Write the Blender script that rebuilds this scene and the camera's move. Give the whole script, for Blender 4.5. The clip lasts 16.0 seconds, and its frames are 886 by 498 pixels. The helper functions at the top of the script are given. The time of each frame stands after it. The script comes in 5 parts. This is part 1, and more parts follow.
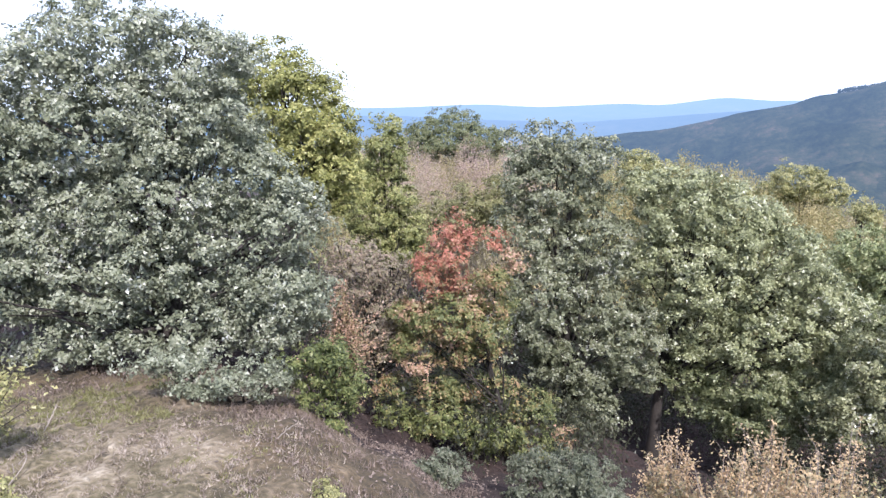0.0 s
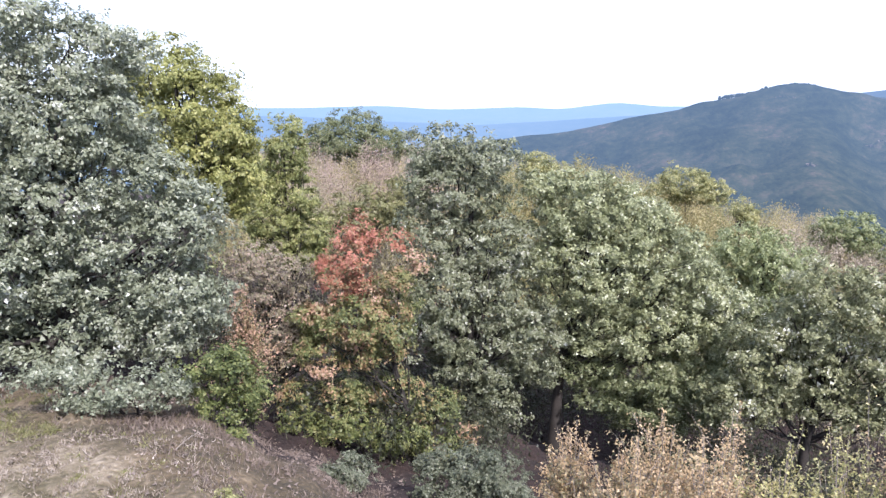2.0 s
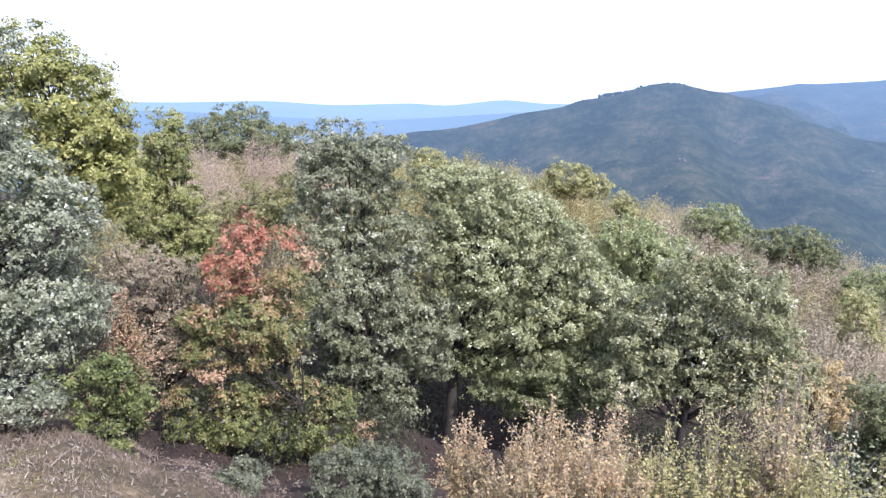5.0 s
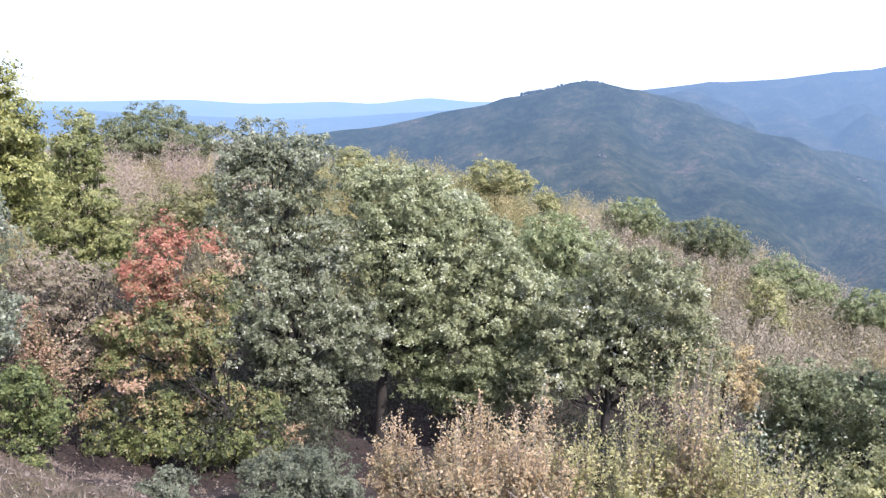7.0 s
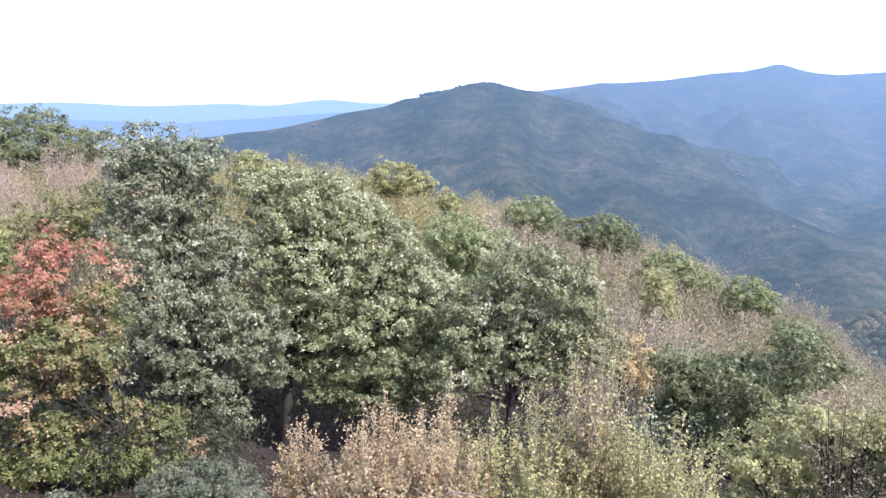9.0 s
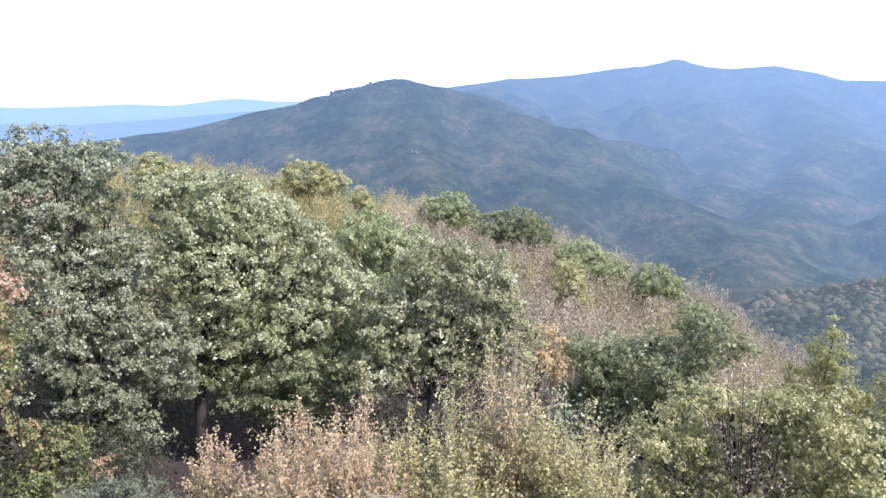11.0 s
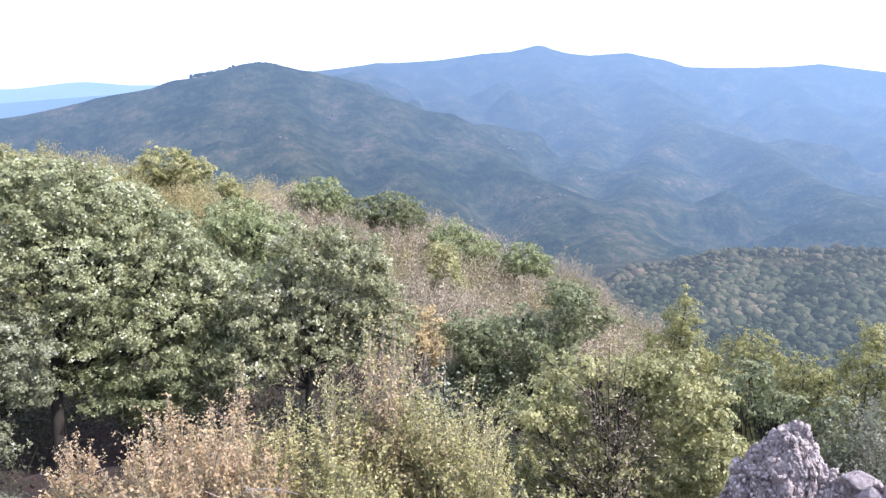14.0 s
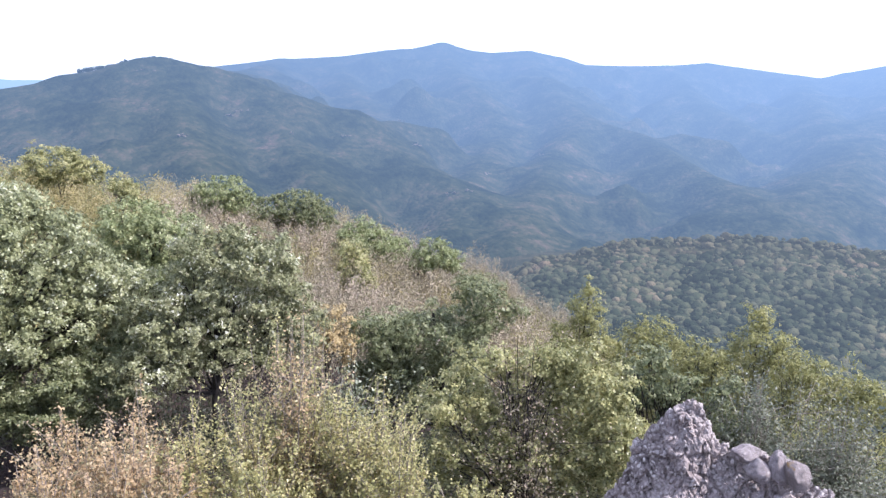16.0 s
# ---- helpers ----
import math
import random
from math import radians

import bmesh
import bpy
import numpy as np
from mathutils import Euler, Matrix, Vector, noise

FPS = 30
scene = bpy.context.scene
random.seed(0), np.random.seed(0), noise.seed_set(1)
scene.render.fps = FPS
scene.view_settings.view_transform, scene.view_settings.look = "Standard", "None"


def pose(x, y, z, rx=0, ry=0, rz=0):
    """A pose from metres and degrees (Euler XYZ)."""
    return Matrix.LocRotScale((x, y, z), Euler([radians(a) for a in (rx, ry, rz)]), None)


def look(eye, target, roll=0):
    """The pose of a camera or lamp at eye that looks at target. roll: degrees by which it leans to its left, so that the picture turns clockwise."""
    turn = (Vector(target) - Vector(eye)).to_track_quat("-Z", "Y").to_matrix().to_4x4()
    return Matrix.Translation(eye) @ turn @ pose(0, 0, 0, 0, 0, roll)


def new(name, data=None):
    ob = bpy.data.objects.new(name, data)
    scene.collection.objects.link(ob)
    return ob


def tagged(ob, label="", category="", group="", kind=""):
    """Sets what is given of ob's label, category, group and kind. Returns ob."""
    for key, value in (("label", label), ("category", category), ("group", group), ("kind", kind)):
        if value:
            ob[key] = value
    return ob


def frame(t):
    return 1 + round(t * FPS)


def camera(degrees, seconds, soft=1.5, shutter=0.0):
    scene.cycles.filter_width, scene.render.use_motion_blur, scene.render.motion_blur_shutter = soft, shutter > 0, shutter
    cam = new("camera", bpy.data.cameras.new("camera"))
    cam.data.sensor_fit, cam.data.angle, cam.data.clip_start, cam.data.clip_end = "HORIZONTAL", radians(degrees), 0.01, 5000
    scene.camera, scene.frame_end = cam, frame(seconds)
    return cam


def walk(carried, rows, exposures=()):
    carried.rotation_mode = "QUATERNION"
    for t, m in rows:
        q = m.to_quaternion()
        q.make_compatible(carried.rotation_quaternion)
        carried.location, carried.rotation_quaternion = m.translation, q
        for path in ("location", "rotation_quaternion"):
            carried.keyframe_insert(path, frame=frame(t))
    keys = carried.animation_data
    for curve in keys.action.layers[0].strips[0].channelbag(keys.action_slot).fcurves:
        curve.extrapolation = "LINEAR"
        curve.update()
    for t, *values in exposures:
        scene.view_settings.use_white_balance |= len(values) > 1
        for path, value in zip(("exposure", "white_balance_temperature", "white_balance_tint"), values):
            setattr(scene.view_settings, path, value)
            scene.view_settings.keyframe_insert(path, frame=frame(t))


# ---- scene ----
# Plan: z = 0 is the eye's height; bearings are degrees clockwise from +y as seen from the lookout.


def aim(x, y, z, bearing, tilt, lean):
    """A pose from a place, a bearing, a tilt (up is positive) and a lean."""
    return pose(x, y, z, 0, 0, -bearing) @ pose(0, 0, 0, 90 + tilt, 0, 0) @ pose(0, 0, 0, 0, 0, lean)


cam = camera(63.84, 16.0, soft=1.4)
PATH = [
    (0.0, aim(-0.095, 0.159, -0.027, -22.64, -11.69, -0.68)),
    (0.5, aim(-0.076, 0.150, -0.026, -20.49, -11.64, -0.22)),
    (1.0, aim(-0.086, 0.150, -0.027, -18.45, -11.06, -0.08)),
    (1.5, aim(-0.077, 0.130, -0.029, -16.63, -11.10, -0.19)),
    (2.0, aim(-0.070, 0.104, -0.023, -14.74, -11.59, 0.14)),
    (2.5, aim(-0.063, 0.094, -0.025, -13.22, -11.72, 0.33)),
    (3.0, aim(-0.037, 0.104, -0.026, -11.79, -11.68, 0.36)),
    (3.5, aim(-0.052, 0.090, -0.032, -10.23, -11.68, 0.56)),
    (4.0, aim(-0.070, 0.084, -0.025, -8.53, -11.60, 0.81)),
    (6.5, aim(-0.012, 0.055, -0.033, -1.84, -12.22, 0.38)),
    (7.0, aim(0.000, -0.000, 0.000, 0.00, -11.93, 0.52)),
    (7.5, aim(0.032, -0.080, 0.007, 1.26, -12.13, 0.04)),
    (8.0, aim(0.047, -0.125, 0.022, 3.58, -12.39, -0.09)),
    (8.5, aim(0.046, -0.137, 0.026, 5.81, -11.97, 0.18)),
    (11.0, aim(0.199, -0.064, 0.040, 14.67, -12.02, -0.46)),
    (11.5, aim(0.199, -0.066, 0.025, 16.23, -12.21, -0.40)),
    (12.0, aim(0.202, -0.043, 0.010, 18.57, -12.01, -0.33)),
    (12.5, aim(0.205, -0.018, -0.009, 19.90, -12.18, -0.23)),
    (13.0, aim(0.211, -0.017, -0.006, 21.70, -12.54, -0.37)),
    (13.5, aim(0.205, -0.015, -0.008, 23.25, -13.04, -0.34)),
    (14.0, aim(0.207, -0.016, -0.016, 25.00, -13.28, -0.22)),
    (14.5, aim(0.223, -0.007, -0.025, 26.67, -13.33, -0.12)),
    (15.0, aim(0.212, -0.023, -0.016, 28.86, -12.80, 0.09)),
    (15.5, aim(0.219, -0.021, -0.021, 30.19, -12.94, 0.22)),
    (16.0, aim(0.231, -0.026, -0.025, 32.48, -13.56, 0.08)),
]
walk(cam, PATH, [(0.0, 0.73, 5930, 16), (3.5, 0.77, 5930, 16), (7.0, 0.81, 5930, 16), (11.0, 0.87, 5930, 16), (13.5, 0.92, 5930, 16), (15.0, 0.86, 5930, 16), (16.0, 0.75, 5930, 16)])

# ---- light ----
SUN_BEARING, SUN_HEIGHT = 136.0, 46.0
sun_data = bpy.data.lights.new("sun", "SUN")
sun_data.energy, sun_data.angle, sun_data.color = 4.8, radians(0.8), (1.0, 0.935, 0.84)
sun = new("sun", sun_data)
sb, sh = radians(SUN_BEARING), radians(SUN_HEIGHT)
SUN_WAY = Vector((math.sin(sb) * math.cos(sh), math.cos(sb) * math.cos(sh), math.sin(sh)))
sun.matrix_world = look(SUN_WAY * 300, (0, 0, 0))

world = bpy.data.worlds.new("sky")
scene.world = world
world.use_nodes = True
wn, wl = world.node_tree.nodes, world.node_tree.links
wn.clear()
w_out, w_bg, w_mix, w_sky = (wn.new("ShaderNode" + k) for k in ("OutputWorld", "Background", "MixRGB", "TexSky"))
w_sky.sky_type, w_sky.sun_disc, w_sky.sun_elevation, w_sky.sun_rotation = "NISHITA", False, sh, sb
w_scale = wn.new("ShaderNodeVectorMath")
w_scale.operation, w_scale.inputs[3].default_value = "SCALE", 0.12
wl.new(w_sky.outputs[0], w_scale.inputs[0])
w_mix.inputs[0].default_value = 0.8
w_mix.inputs[2].default_value = (0.70, 0.78, 0.96, 1)
wl.new(w_scale.outputs[0], w_mix.inputs[1])
wl.new(w_mix.outputs[0], w_bg.inputs[0])
wl.new(w_bg.outputs[0], w_out.inputs[0])
w_bg.inputs[1].default_value = 1.2


# ---- materials ----
def material(name):
    m = bpy.data.materials.new(name)
    m.use_nodes = True
    n, l = m.node_tree.nodes, m.node_tree.links
    return m, n, l, n["Principled BSDF"]


def ramp(n, stops):
    r = n.new("ShaderNodeValToRGB")
    while len(r.color_ramp.elements) < len(stops):
        r.color_ramp.elements.new(0.5)
    for e, (p, c) in zip(r.color_ramp.elements, stops):
        e.position, e.color = p, (*c, 1)
    return r


def noise_node(n, l, scale, detail=4, coords=None):
    t = n.new("ShaderNodeTexNoise")
    t.inputs["Scale"].default_value, t.inputs["Detail"].default_value = scale, detail
    if coords:
        l.new(coords, t.inputs["Vector"])
    return t


def leaf_material(name, stops, patch=0.35, patch_scale=0.8, rough=0.42, through_light=0.32, gain=1.3, shine=0.3):
    """Leaves: each leaf has its own tone, and whole boughs drift in tone together."""
    m, n, l, b = material(name)
    geo, co = n.new("ShaderNodeNewGeometry"), n.new("ShaderNodeTexCoord")
    big = noise_node(n, l, patch_scale, 3, co.outputs["Object"])
    mix = n.new("ShaderNodeMath")
    mix.operation = "MULTIPLY_ADD"
    l.new(geo.outputs["Random Per Island"], mix.inputs[0])
    mix.inputs[1].default_value = 1 - patch
    sub = n.new("ShaderNodeMapRange")
    sub.inputs["From Min"].default_value, sub.inputs["From Max"].default_value = 0.3, 0.7
    sub.inputs["To Max"].default_value = patch
    l.new(big.outputs["Fac"], sub.inputs["Value"])
    l.new(sub.outputs[0], mix.inputs[2])
    r = ramp(n, [(p, tuple(gain * s * (0.93 * k + 0.07 * (0.3 * c[0] + 0.6 * c[1] + 0.1 * c[2])) for k, s in zip(c, (1.01, 1, 1.26)))) for p, c in stops])
    l.new(mix.outputs[0], r.inputs[0])
    l.new(r.outputs[0], b.inputs["Base Color"])
    b.inputs["Roughness"].default_value = rough
    b.inputs["Specular IOR Level"].default_value = shine
    tr, ms, out = n.new("ShaderNodeBsdfTranslucent"), n.new("ShaderNodeMixShader"), n["Material Output"]
    l.new(r.outputs[0], tr.inputs[0])
    ms.inputs[0].default_value = through_light
    l.new(b.outputs[0], ms.inputs[1])
    l.new(tr.outputs[0], ms.inputs[2])
    l.new(ms.outputs[0], out.inputs[0])
    return m


def rough_material(name, stops, scale, fine, bump, rough=0.9, spread=(0.3, 0.7)):
    """Bark, earth and stone: coarse drift, fine grain, and relief."""
    m, n, l, b = material(name)
    co = n.new("ShaderNodeTexCoord")
    a = noise_node(n, l, scale, 6, co.outputs["Object"])
    f = noise_node(n, l, fine, 8, co.outputs["Object"])
    mix = n.new("ShaderNodeMixRGB")
    mix.inputs[0].default_value = 0.45
    l.new(a.outputs["Fac"], mix.inputs[1])
    l.new(f.outputs["Fac"], mix.inputs[2])
    mr = n.new("ShaderNodeMapRange")
    mr.inputs["From Min"].default_value, mr.inputs["From Max"].default_value = spread
    l.new(mix.outputs[0], mr.inputs["Value"])
    r = ramp(n, stops)
    l.new(mr.outputs[0], r.inputs[0])
    l.new(r.outputs[0], b.inputs["Base Color"])
    bp = n.new("ShaderNodeBump")
    bp.inputs["Strength"].default_value, bp.inputs["Distance"].default_value = 0.7, bump
    l.new(f.outputs["Fac"], bp.inputs["Height"])
    l.new(bp.outputs[0], b.inputs["Normal"])
    b.inputs["Roughness"].default_value = rough
    return m


# In these four oak ramps the palest stops paint glints onto scattered leaves.
OAK_SILVER = leaf_material("oak_leaf_silver", [(0, (0.042, 0.050, 0.025)), (0.5, (0.125, 0.137, 0.066)), (0.85, (0.212, 0.22, 0.13)), (0.96, (0.34, 0.345, 0.26)), (1, (0.44, 0.44, 0.36))], rough=0.4, gain=1.9, shine=0.5)
OAK_GREY = leaf_material("oak_leaf_grey", [(0, (0.04, 0.048, 0.02)), (0.5, (0.116, 0.125, 0.052)), (0.8, (0.195, 0.20, 0.105)), (0.93, (0.36, 0.36, 0.25)), (1, (0.46, 0.45, 0.34))], rough=0.4, gain=1.72, shine=0.5)
OAK_PAINTED_GLINT = leaf_material("oak_leaf_painted_glint", [(0, (0.036, 0.042, 0.017)), (0.5, (0.118, 0.122, 0.044)), (0.75, (0.18, 0.18, 0.076)), (0.88, (0.33, 0.325, 0.20)), (1, (0.50, 0.49, 0.36))], rough=0.45, gain=2.1, shine=0.35)
OAK_GREEN = leaf_material("oak_leaf_green", [(0, (0.042, 0.05, 0.018)), (0.5, (0.148, 0.158, 0.056)), (0.8, (0.24, 0.248, 0.108)), (0.94, (0.37, 0.372, 0.225)), (1, (0.50, 0.49, 0.35))], rough=0.38, gain=1.82, shine=0.5)
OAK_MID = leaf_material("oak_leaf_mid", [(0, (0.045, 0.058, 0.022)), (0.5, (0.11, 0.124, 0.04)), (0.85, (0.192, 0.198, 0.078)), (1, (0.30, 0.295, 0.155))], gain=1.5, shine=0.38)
# Darker leaf tone that paints the shade inside a bush.
OAK_SHADE_TONE = leaf_material("oak_leaf_shade_tone", [(0, (0.034, 0.046, 0.018)), (0.6, (0.085, 0.104, 0.04)), (0.9, (0.15, 0.168, 0.075)), (1, (0.24, 0.25, 0.15))], gain=1.55)
YELLOW = leaf_material("leaf_yellow_green", [(0, (0.10, 0.11, 0.02)), (0.5, (0.205, 0.212, 0.048)), (1, (0.35, 0.325, 0.09))], gain=1.38)
OLIVE = leaf_material("leaf_olive", [(0, (0.08, 0.084, 0.022)), (0.5, (0.163, 0.16, 0.048)), (1, (0.245, 0.225, 0.085))])
PINKISH = leaf_material("leaf_pale_pink", [(0, (0.11, 0.115, 0.045)), (0.3, (0.22, 0.20, 0.085)), (0.5, (0.315, 0.226, 0.09)), (0.8, (0.38, 0.272, 0.128)), (1, (0.45, 0.37, 0.225))], 0.6, 1.3, gain=1.4)
PALE = leaf_material("leaf_pale_green", [(0, (0.11, 0.115, 0.045)), (0.3, (0.21, 0.205, 0.066)), (0.55, (0.275, 0.258, 0.072)), (0.8, (0.365, 0.305, 0.12)), (1, (0.47, 0.43, 0.28))], 0.55, 1.2, gain=1.5, shine=0.45)
PINK_TWIG = leaf_material("pink_twig", [(0, (0.19, 0.125, 0.082)), (0.5, (0.272, 0.207, 0.128)), (1, (0.37, 0.285, 0.19))], 0.5, 0.2, 0.8, 0.1)
TWIGGY = leaf_material("bare_twig", [(0, (0.145, 0.121, 0.062)), (0.4, (0.23, 0.201, 0.10)), (0.7, (0.288, 0.234, 0.138)), (1, (0.37, 0.305, 0.205))], 0.5, 0.12, 0.8, 0.1)
HERB = leaf_material("withered_herb", [(0, (0.06, 0.045, 0.028)), (0.5, (0.125, 0.095, 0.06)), (1, (0.21, 0.165, 0.11))], 0.5, 0.4, 0.8, 0.1)
# The last stop paints bright highlights onto a few leaves.
LIME = leaf_material("leaf_lime", [(0, (0.06, 0.068, 0.017)), (0.5, (0.176, 0.174, 0.05)), (0.85, (0.285, 0.262, 0.088)), (1, (0.42, 0.385, 0.21))], gain=1.72, shine=0.45)
RED_MIX = leaf_material("leaf_red_turning", [(0, (0.10, 0.10, 0.035)), (0.3, (0.20, 0.15, 0.06)), (0.5, (0.31, 0.142, 0.064)), (0.8, (0.37, 0.14, 0.08)), (1, (0.42, 0.26, 0.12))], 0.4)
ORANGE_MIX = leaf_material("leaf_orange_turning", [(0, (0.10, 0.105, 0.035)), (0.35, (0.22, 0.175, 0.065)), (0.6, (0.34, 0.205, 0.105)), (1, (0.44, 0.31, 0.18))], 0.25)
FRESH = leaf_material("leaf_fresh_green", [(0, (0.05, 0.064, 0.02)), (0.36, (0.125, 0.148, 0.042)), (0.56, (0.215, 0.21, 0.06)), (0.74, (0.33, 0.21, 0.085)), (1, (0.41, 0.285, 0.15))], 0.55, 0.9, gain=1.2)
DOGWOOD = leaf_material("dogwood_leaf", [(0, (0.11, 0.094, 0.055)), (0.35, (0.21, 0.168, 0.102)), (0.6, (0.195, 0.185, 0.08)), (0.8, (0.305, 0.222, 0.135)), (1, (0.41, 0.345, 0.235))], 0.4, 0.8)
GREYLEAF = leaf_material("leaf_grey", [(0, (0.05, 0.058, 0.028)), (0.5, (0.122, 0.132, 0.066)), (0.85, (0.21, 0.212, 0.13)), (1, (0.34, 0.335, 0.245))])
# Here too the last stop is a painted leaf highlight.
RIDGE_GREEN = leaf_material("ridge_leaf", [(0, (0.05, 0.064, 0.02)), (0.5, (0.132, 0.152, 0.046)), (0.85, (0.22, 0.23, 0.085)), (1, (0.34, 0.33, 0.17))], gain=1.75, shine=0.45)
HAZEL = leaf_material("hazel_leaf", [(0, (0.055, 0.068, 0.018)), (0.5, (0.155, 0.168, 0.042)), (0.85, (0.25, 0.242, 0.07)), (1, (0.34, 0.31, 0.13))], gain=1.5)
HAZEL_DEEP = leaf_material("hazel_deep_leaf", [(0, (0.03, 0.042, 0.012)), (0.5, (0.105, 0.126, 0.03)), (0.85, (0.20, 0.205, 0.055)), (1, (0.29, 0.27, 0.10))])
HAZEL_TURN = leaf_material("lower_maple_leaf", [(0, (0.045, 0.062, 0.016)), (0.45, (0.135, 0.158, 0.04)), (0.8, (0.22, 0.215, 0.062)), (0.92, (0.31, 0.22, 0.085)), (1, (0.40, 0.30, 0.15))], 0.4, 0.9)
LOW_LEAF = leaf_material("low_bush_leaf", [(0, (0.042, 0.05, 0.024)), (0.5, (0.115, 0.128, 0.062)), (0.85, (0.19, 0.195, 0.11)), (1, (0.30, 0.30, 0.20))])
FEATHER = leaf_material("feathery_leaf", [(0, (0.078, 0.078, 0.02)), (0.5, (0.158, 0.157, 0.04)), (0.85, (0.232, 0.215, 0.062)), (1, (0.31, 0.28, 0.11))], gain=1.75)
# Undergrowth leaves, darkened in colour to paint shade below the trees.
UNDER_SHADED = leaf_material("undergrowth_shade_leaf", [(0, (0.018, 0.022, 0.011)), (0.5, (0.045, 0.05, 0.022)), (0.85, (0.085, 0.085, 0.04)), (1, (0.13, 0.10, 0.06))])
STRAW_ORANGE = leaf_material("leaf_orange_tan", [(0, (0.19, 0.14, 0.055)), (0.5, (0.315, 0.24, 0.085)), (1, (0.44, 0.35, 0.15))], gain=1.45)
STRAW_LEAF = leaf_material("leaf_straw_olive", [(0, (0.13, 0.122, 0.042)), (0.5, (0.262, 0.225, 0.07)), (1, (0.36, 0.30, 0.125))], 0.55, 0.1)
STRAW = leaf_material("dry_grass", [(0, (0.085, 0.07, 0.036)), (0.45, (0.18, 0.148, 0.088)), (0.8, (0.31, 0.26, 0.17)), (1, (0.44, 0.38, 0.27))], 0.4, 0.5, 0.7, 0.15)
DEADWOOD = rough_material("deadwood", [(0, (0.16, 0.13, 0.11)), (1, (0.36, 0.31, 0.27))], 3.0, 18.0, 0.01)
STEM = rough_material("young_stem", [(0, (0.14, 0.113, 0.094)), (1, (0.36, 0.305, 0.265))], 3.0, 20.0, 0.004)
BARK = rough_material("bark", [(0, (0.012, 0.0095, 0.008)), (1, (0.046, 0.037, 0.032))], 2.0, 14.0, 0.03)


def hillside_material():
    """Pale dry earth on the clearing that fades unevenly into leaf litter under the wood, its tone darkened to paint
    the shade there.
    """
    m, n, l, b = material("hillside")
    co = n.new("ShaderNodeTexCoord")
    soft, coarse, fine = (noise_node(n, l, k, 6, co.outputs["Object"]) for k in (0.35, 0.9, 9.0))
    both = n.new("ShaderNodeMixRGB")
    both.inputs[0].default_value = 0.45
    l.new(coarse.outputs["Fac"], both.inputs[1])
    l.new(fine.outputs["Fac"], both.inputs[2])
    tone = n.new("ShaderNodeMapRange")
    tone.inputs["From Min"].default_value, tone.inputs["From Max"].default_value = 0.36, 0.66
    l.new(both.outputs[0], tone.inputs["Value"])
    earth = ramp(n, [(0, (0.062, 0.05, 0.025)), (0.3, (0.122, 0.10, 0.056)), (0.55, (0.20, 0.16, 0.108)), (0.8, (0.29, 0.24, 0.175)), (1, (0.40, 0.345, 0.27))])
    # Brown leaf litter, taken darker still to paint shade under the trees.
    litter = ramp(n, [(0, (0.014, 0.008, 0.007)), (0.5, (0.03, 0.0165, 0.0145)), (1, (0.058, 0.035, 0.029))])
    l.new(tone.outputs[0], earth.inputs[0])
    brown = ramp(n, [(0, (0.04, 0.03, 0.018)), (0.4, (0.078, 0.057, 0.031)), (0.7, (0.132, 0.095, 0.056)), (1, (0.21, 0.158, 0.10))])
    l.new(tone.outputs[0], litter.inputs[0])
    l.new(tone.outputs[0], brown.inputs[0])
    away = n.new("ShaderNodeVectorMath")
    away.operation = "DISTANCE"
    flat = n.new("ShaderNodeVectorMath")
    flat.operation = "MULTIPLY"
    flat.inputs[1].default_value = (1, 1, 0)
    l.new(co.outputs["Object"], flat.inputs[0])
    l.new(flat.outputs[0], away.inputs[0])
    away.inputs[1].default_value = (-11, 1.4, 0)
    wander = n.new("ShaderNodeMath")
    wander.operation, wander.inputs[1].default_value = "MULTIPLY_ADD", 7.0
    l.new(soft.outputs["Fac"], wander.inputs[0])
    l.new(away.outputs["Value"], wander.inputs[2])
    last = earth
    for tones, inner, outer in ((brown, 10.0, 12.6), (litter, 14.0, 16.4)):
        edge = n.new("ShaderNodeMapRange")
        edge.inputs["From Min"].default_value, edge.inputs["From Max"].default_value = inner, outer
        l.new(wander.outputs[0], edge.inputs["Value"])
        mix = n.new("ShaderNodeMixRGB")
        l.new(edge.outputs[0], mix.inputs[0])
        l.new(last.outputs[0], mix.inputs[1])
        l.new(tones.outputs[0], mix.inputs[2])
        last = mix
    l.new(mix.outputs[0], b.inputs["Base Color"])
    bump = n.new("ShaderNodeBump")
    bump.inputs["Strength"].default_value, bump.inputs["Distance"].default_value = 0.85, 0.1
    l.new(fine.outputs["Fac"], bump.inputs["Height"])
    l.new(bump.outputs[0], b.inputs["Normal"])
    b.inputs["Roughness"].default_value = 0.95
    return m


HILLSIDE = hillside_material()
STONE = rough_material("conglomerate", [(0, (0.06, 0.046, 0.044)), (0.45, (0.265, 0.218, 0.215)), (1, (0.57, 0.50, 0.485))], 2.6, 46.0, 0.03)
BOULDER = rough_material("boulder_stone", [(0, (0.135, 0.107, 0.111)), (0.5, (0.325, 0.272, 0.28)), (1, (0.54, 0.475, 0.475))], 4.0, 26.0, 0.06)
LICHEN = rough_material("lichen_boulder", [(0, (0.16, 0.128, 0.13)), (0.5, (0.29, 0.24, 0.24)), (1, (0.42, 0.36, 0.355))], 4.0, 26.0, 0.06)
PEBBLE = rough_material("pebble_stone", [(0, (0.165, 0.138, 0.135)), (0.5, (0.35, 0.303, 0.298)), (1, (0.56, 0.505, 0.485))], 3.0, 30.0, 0.008)


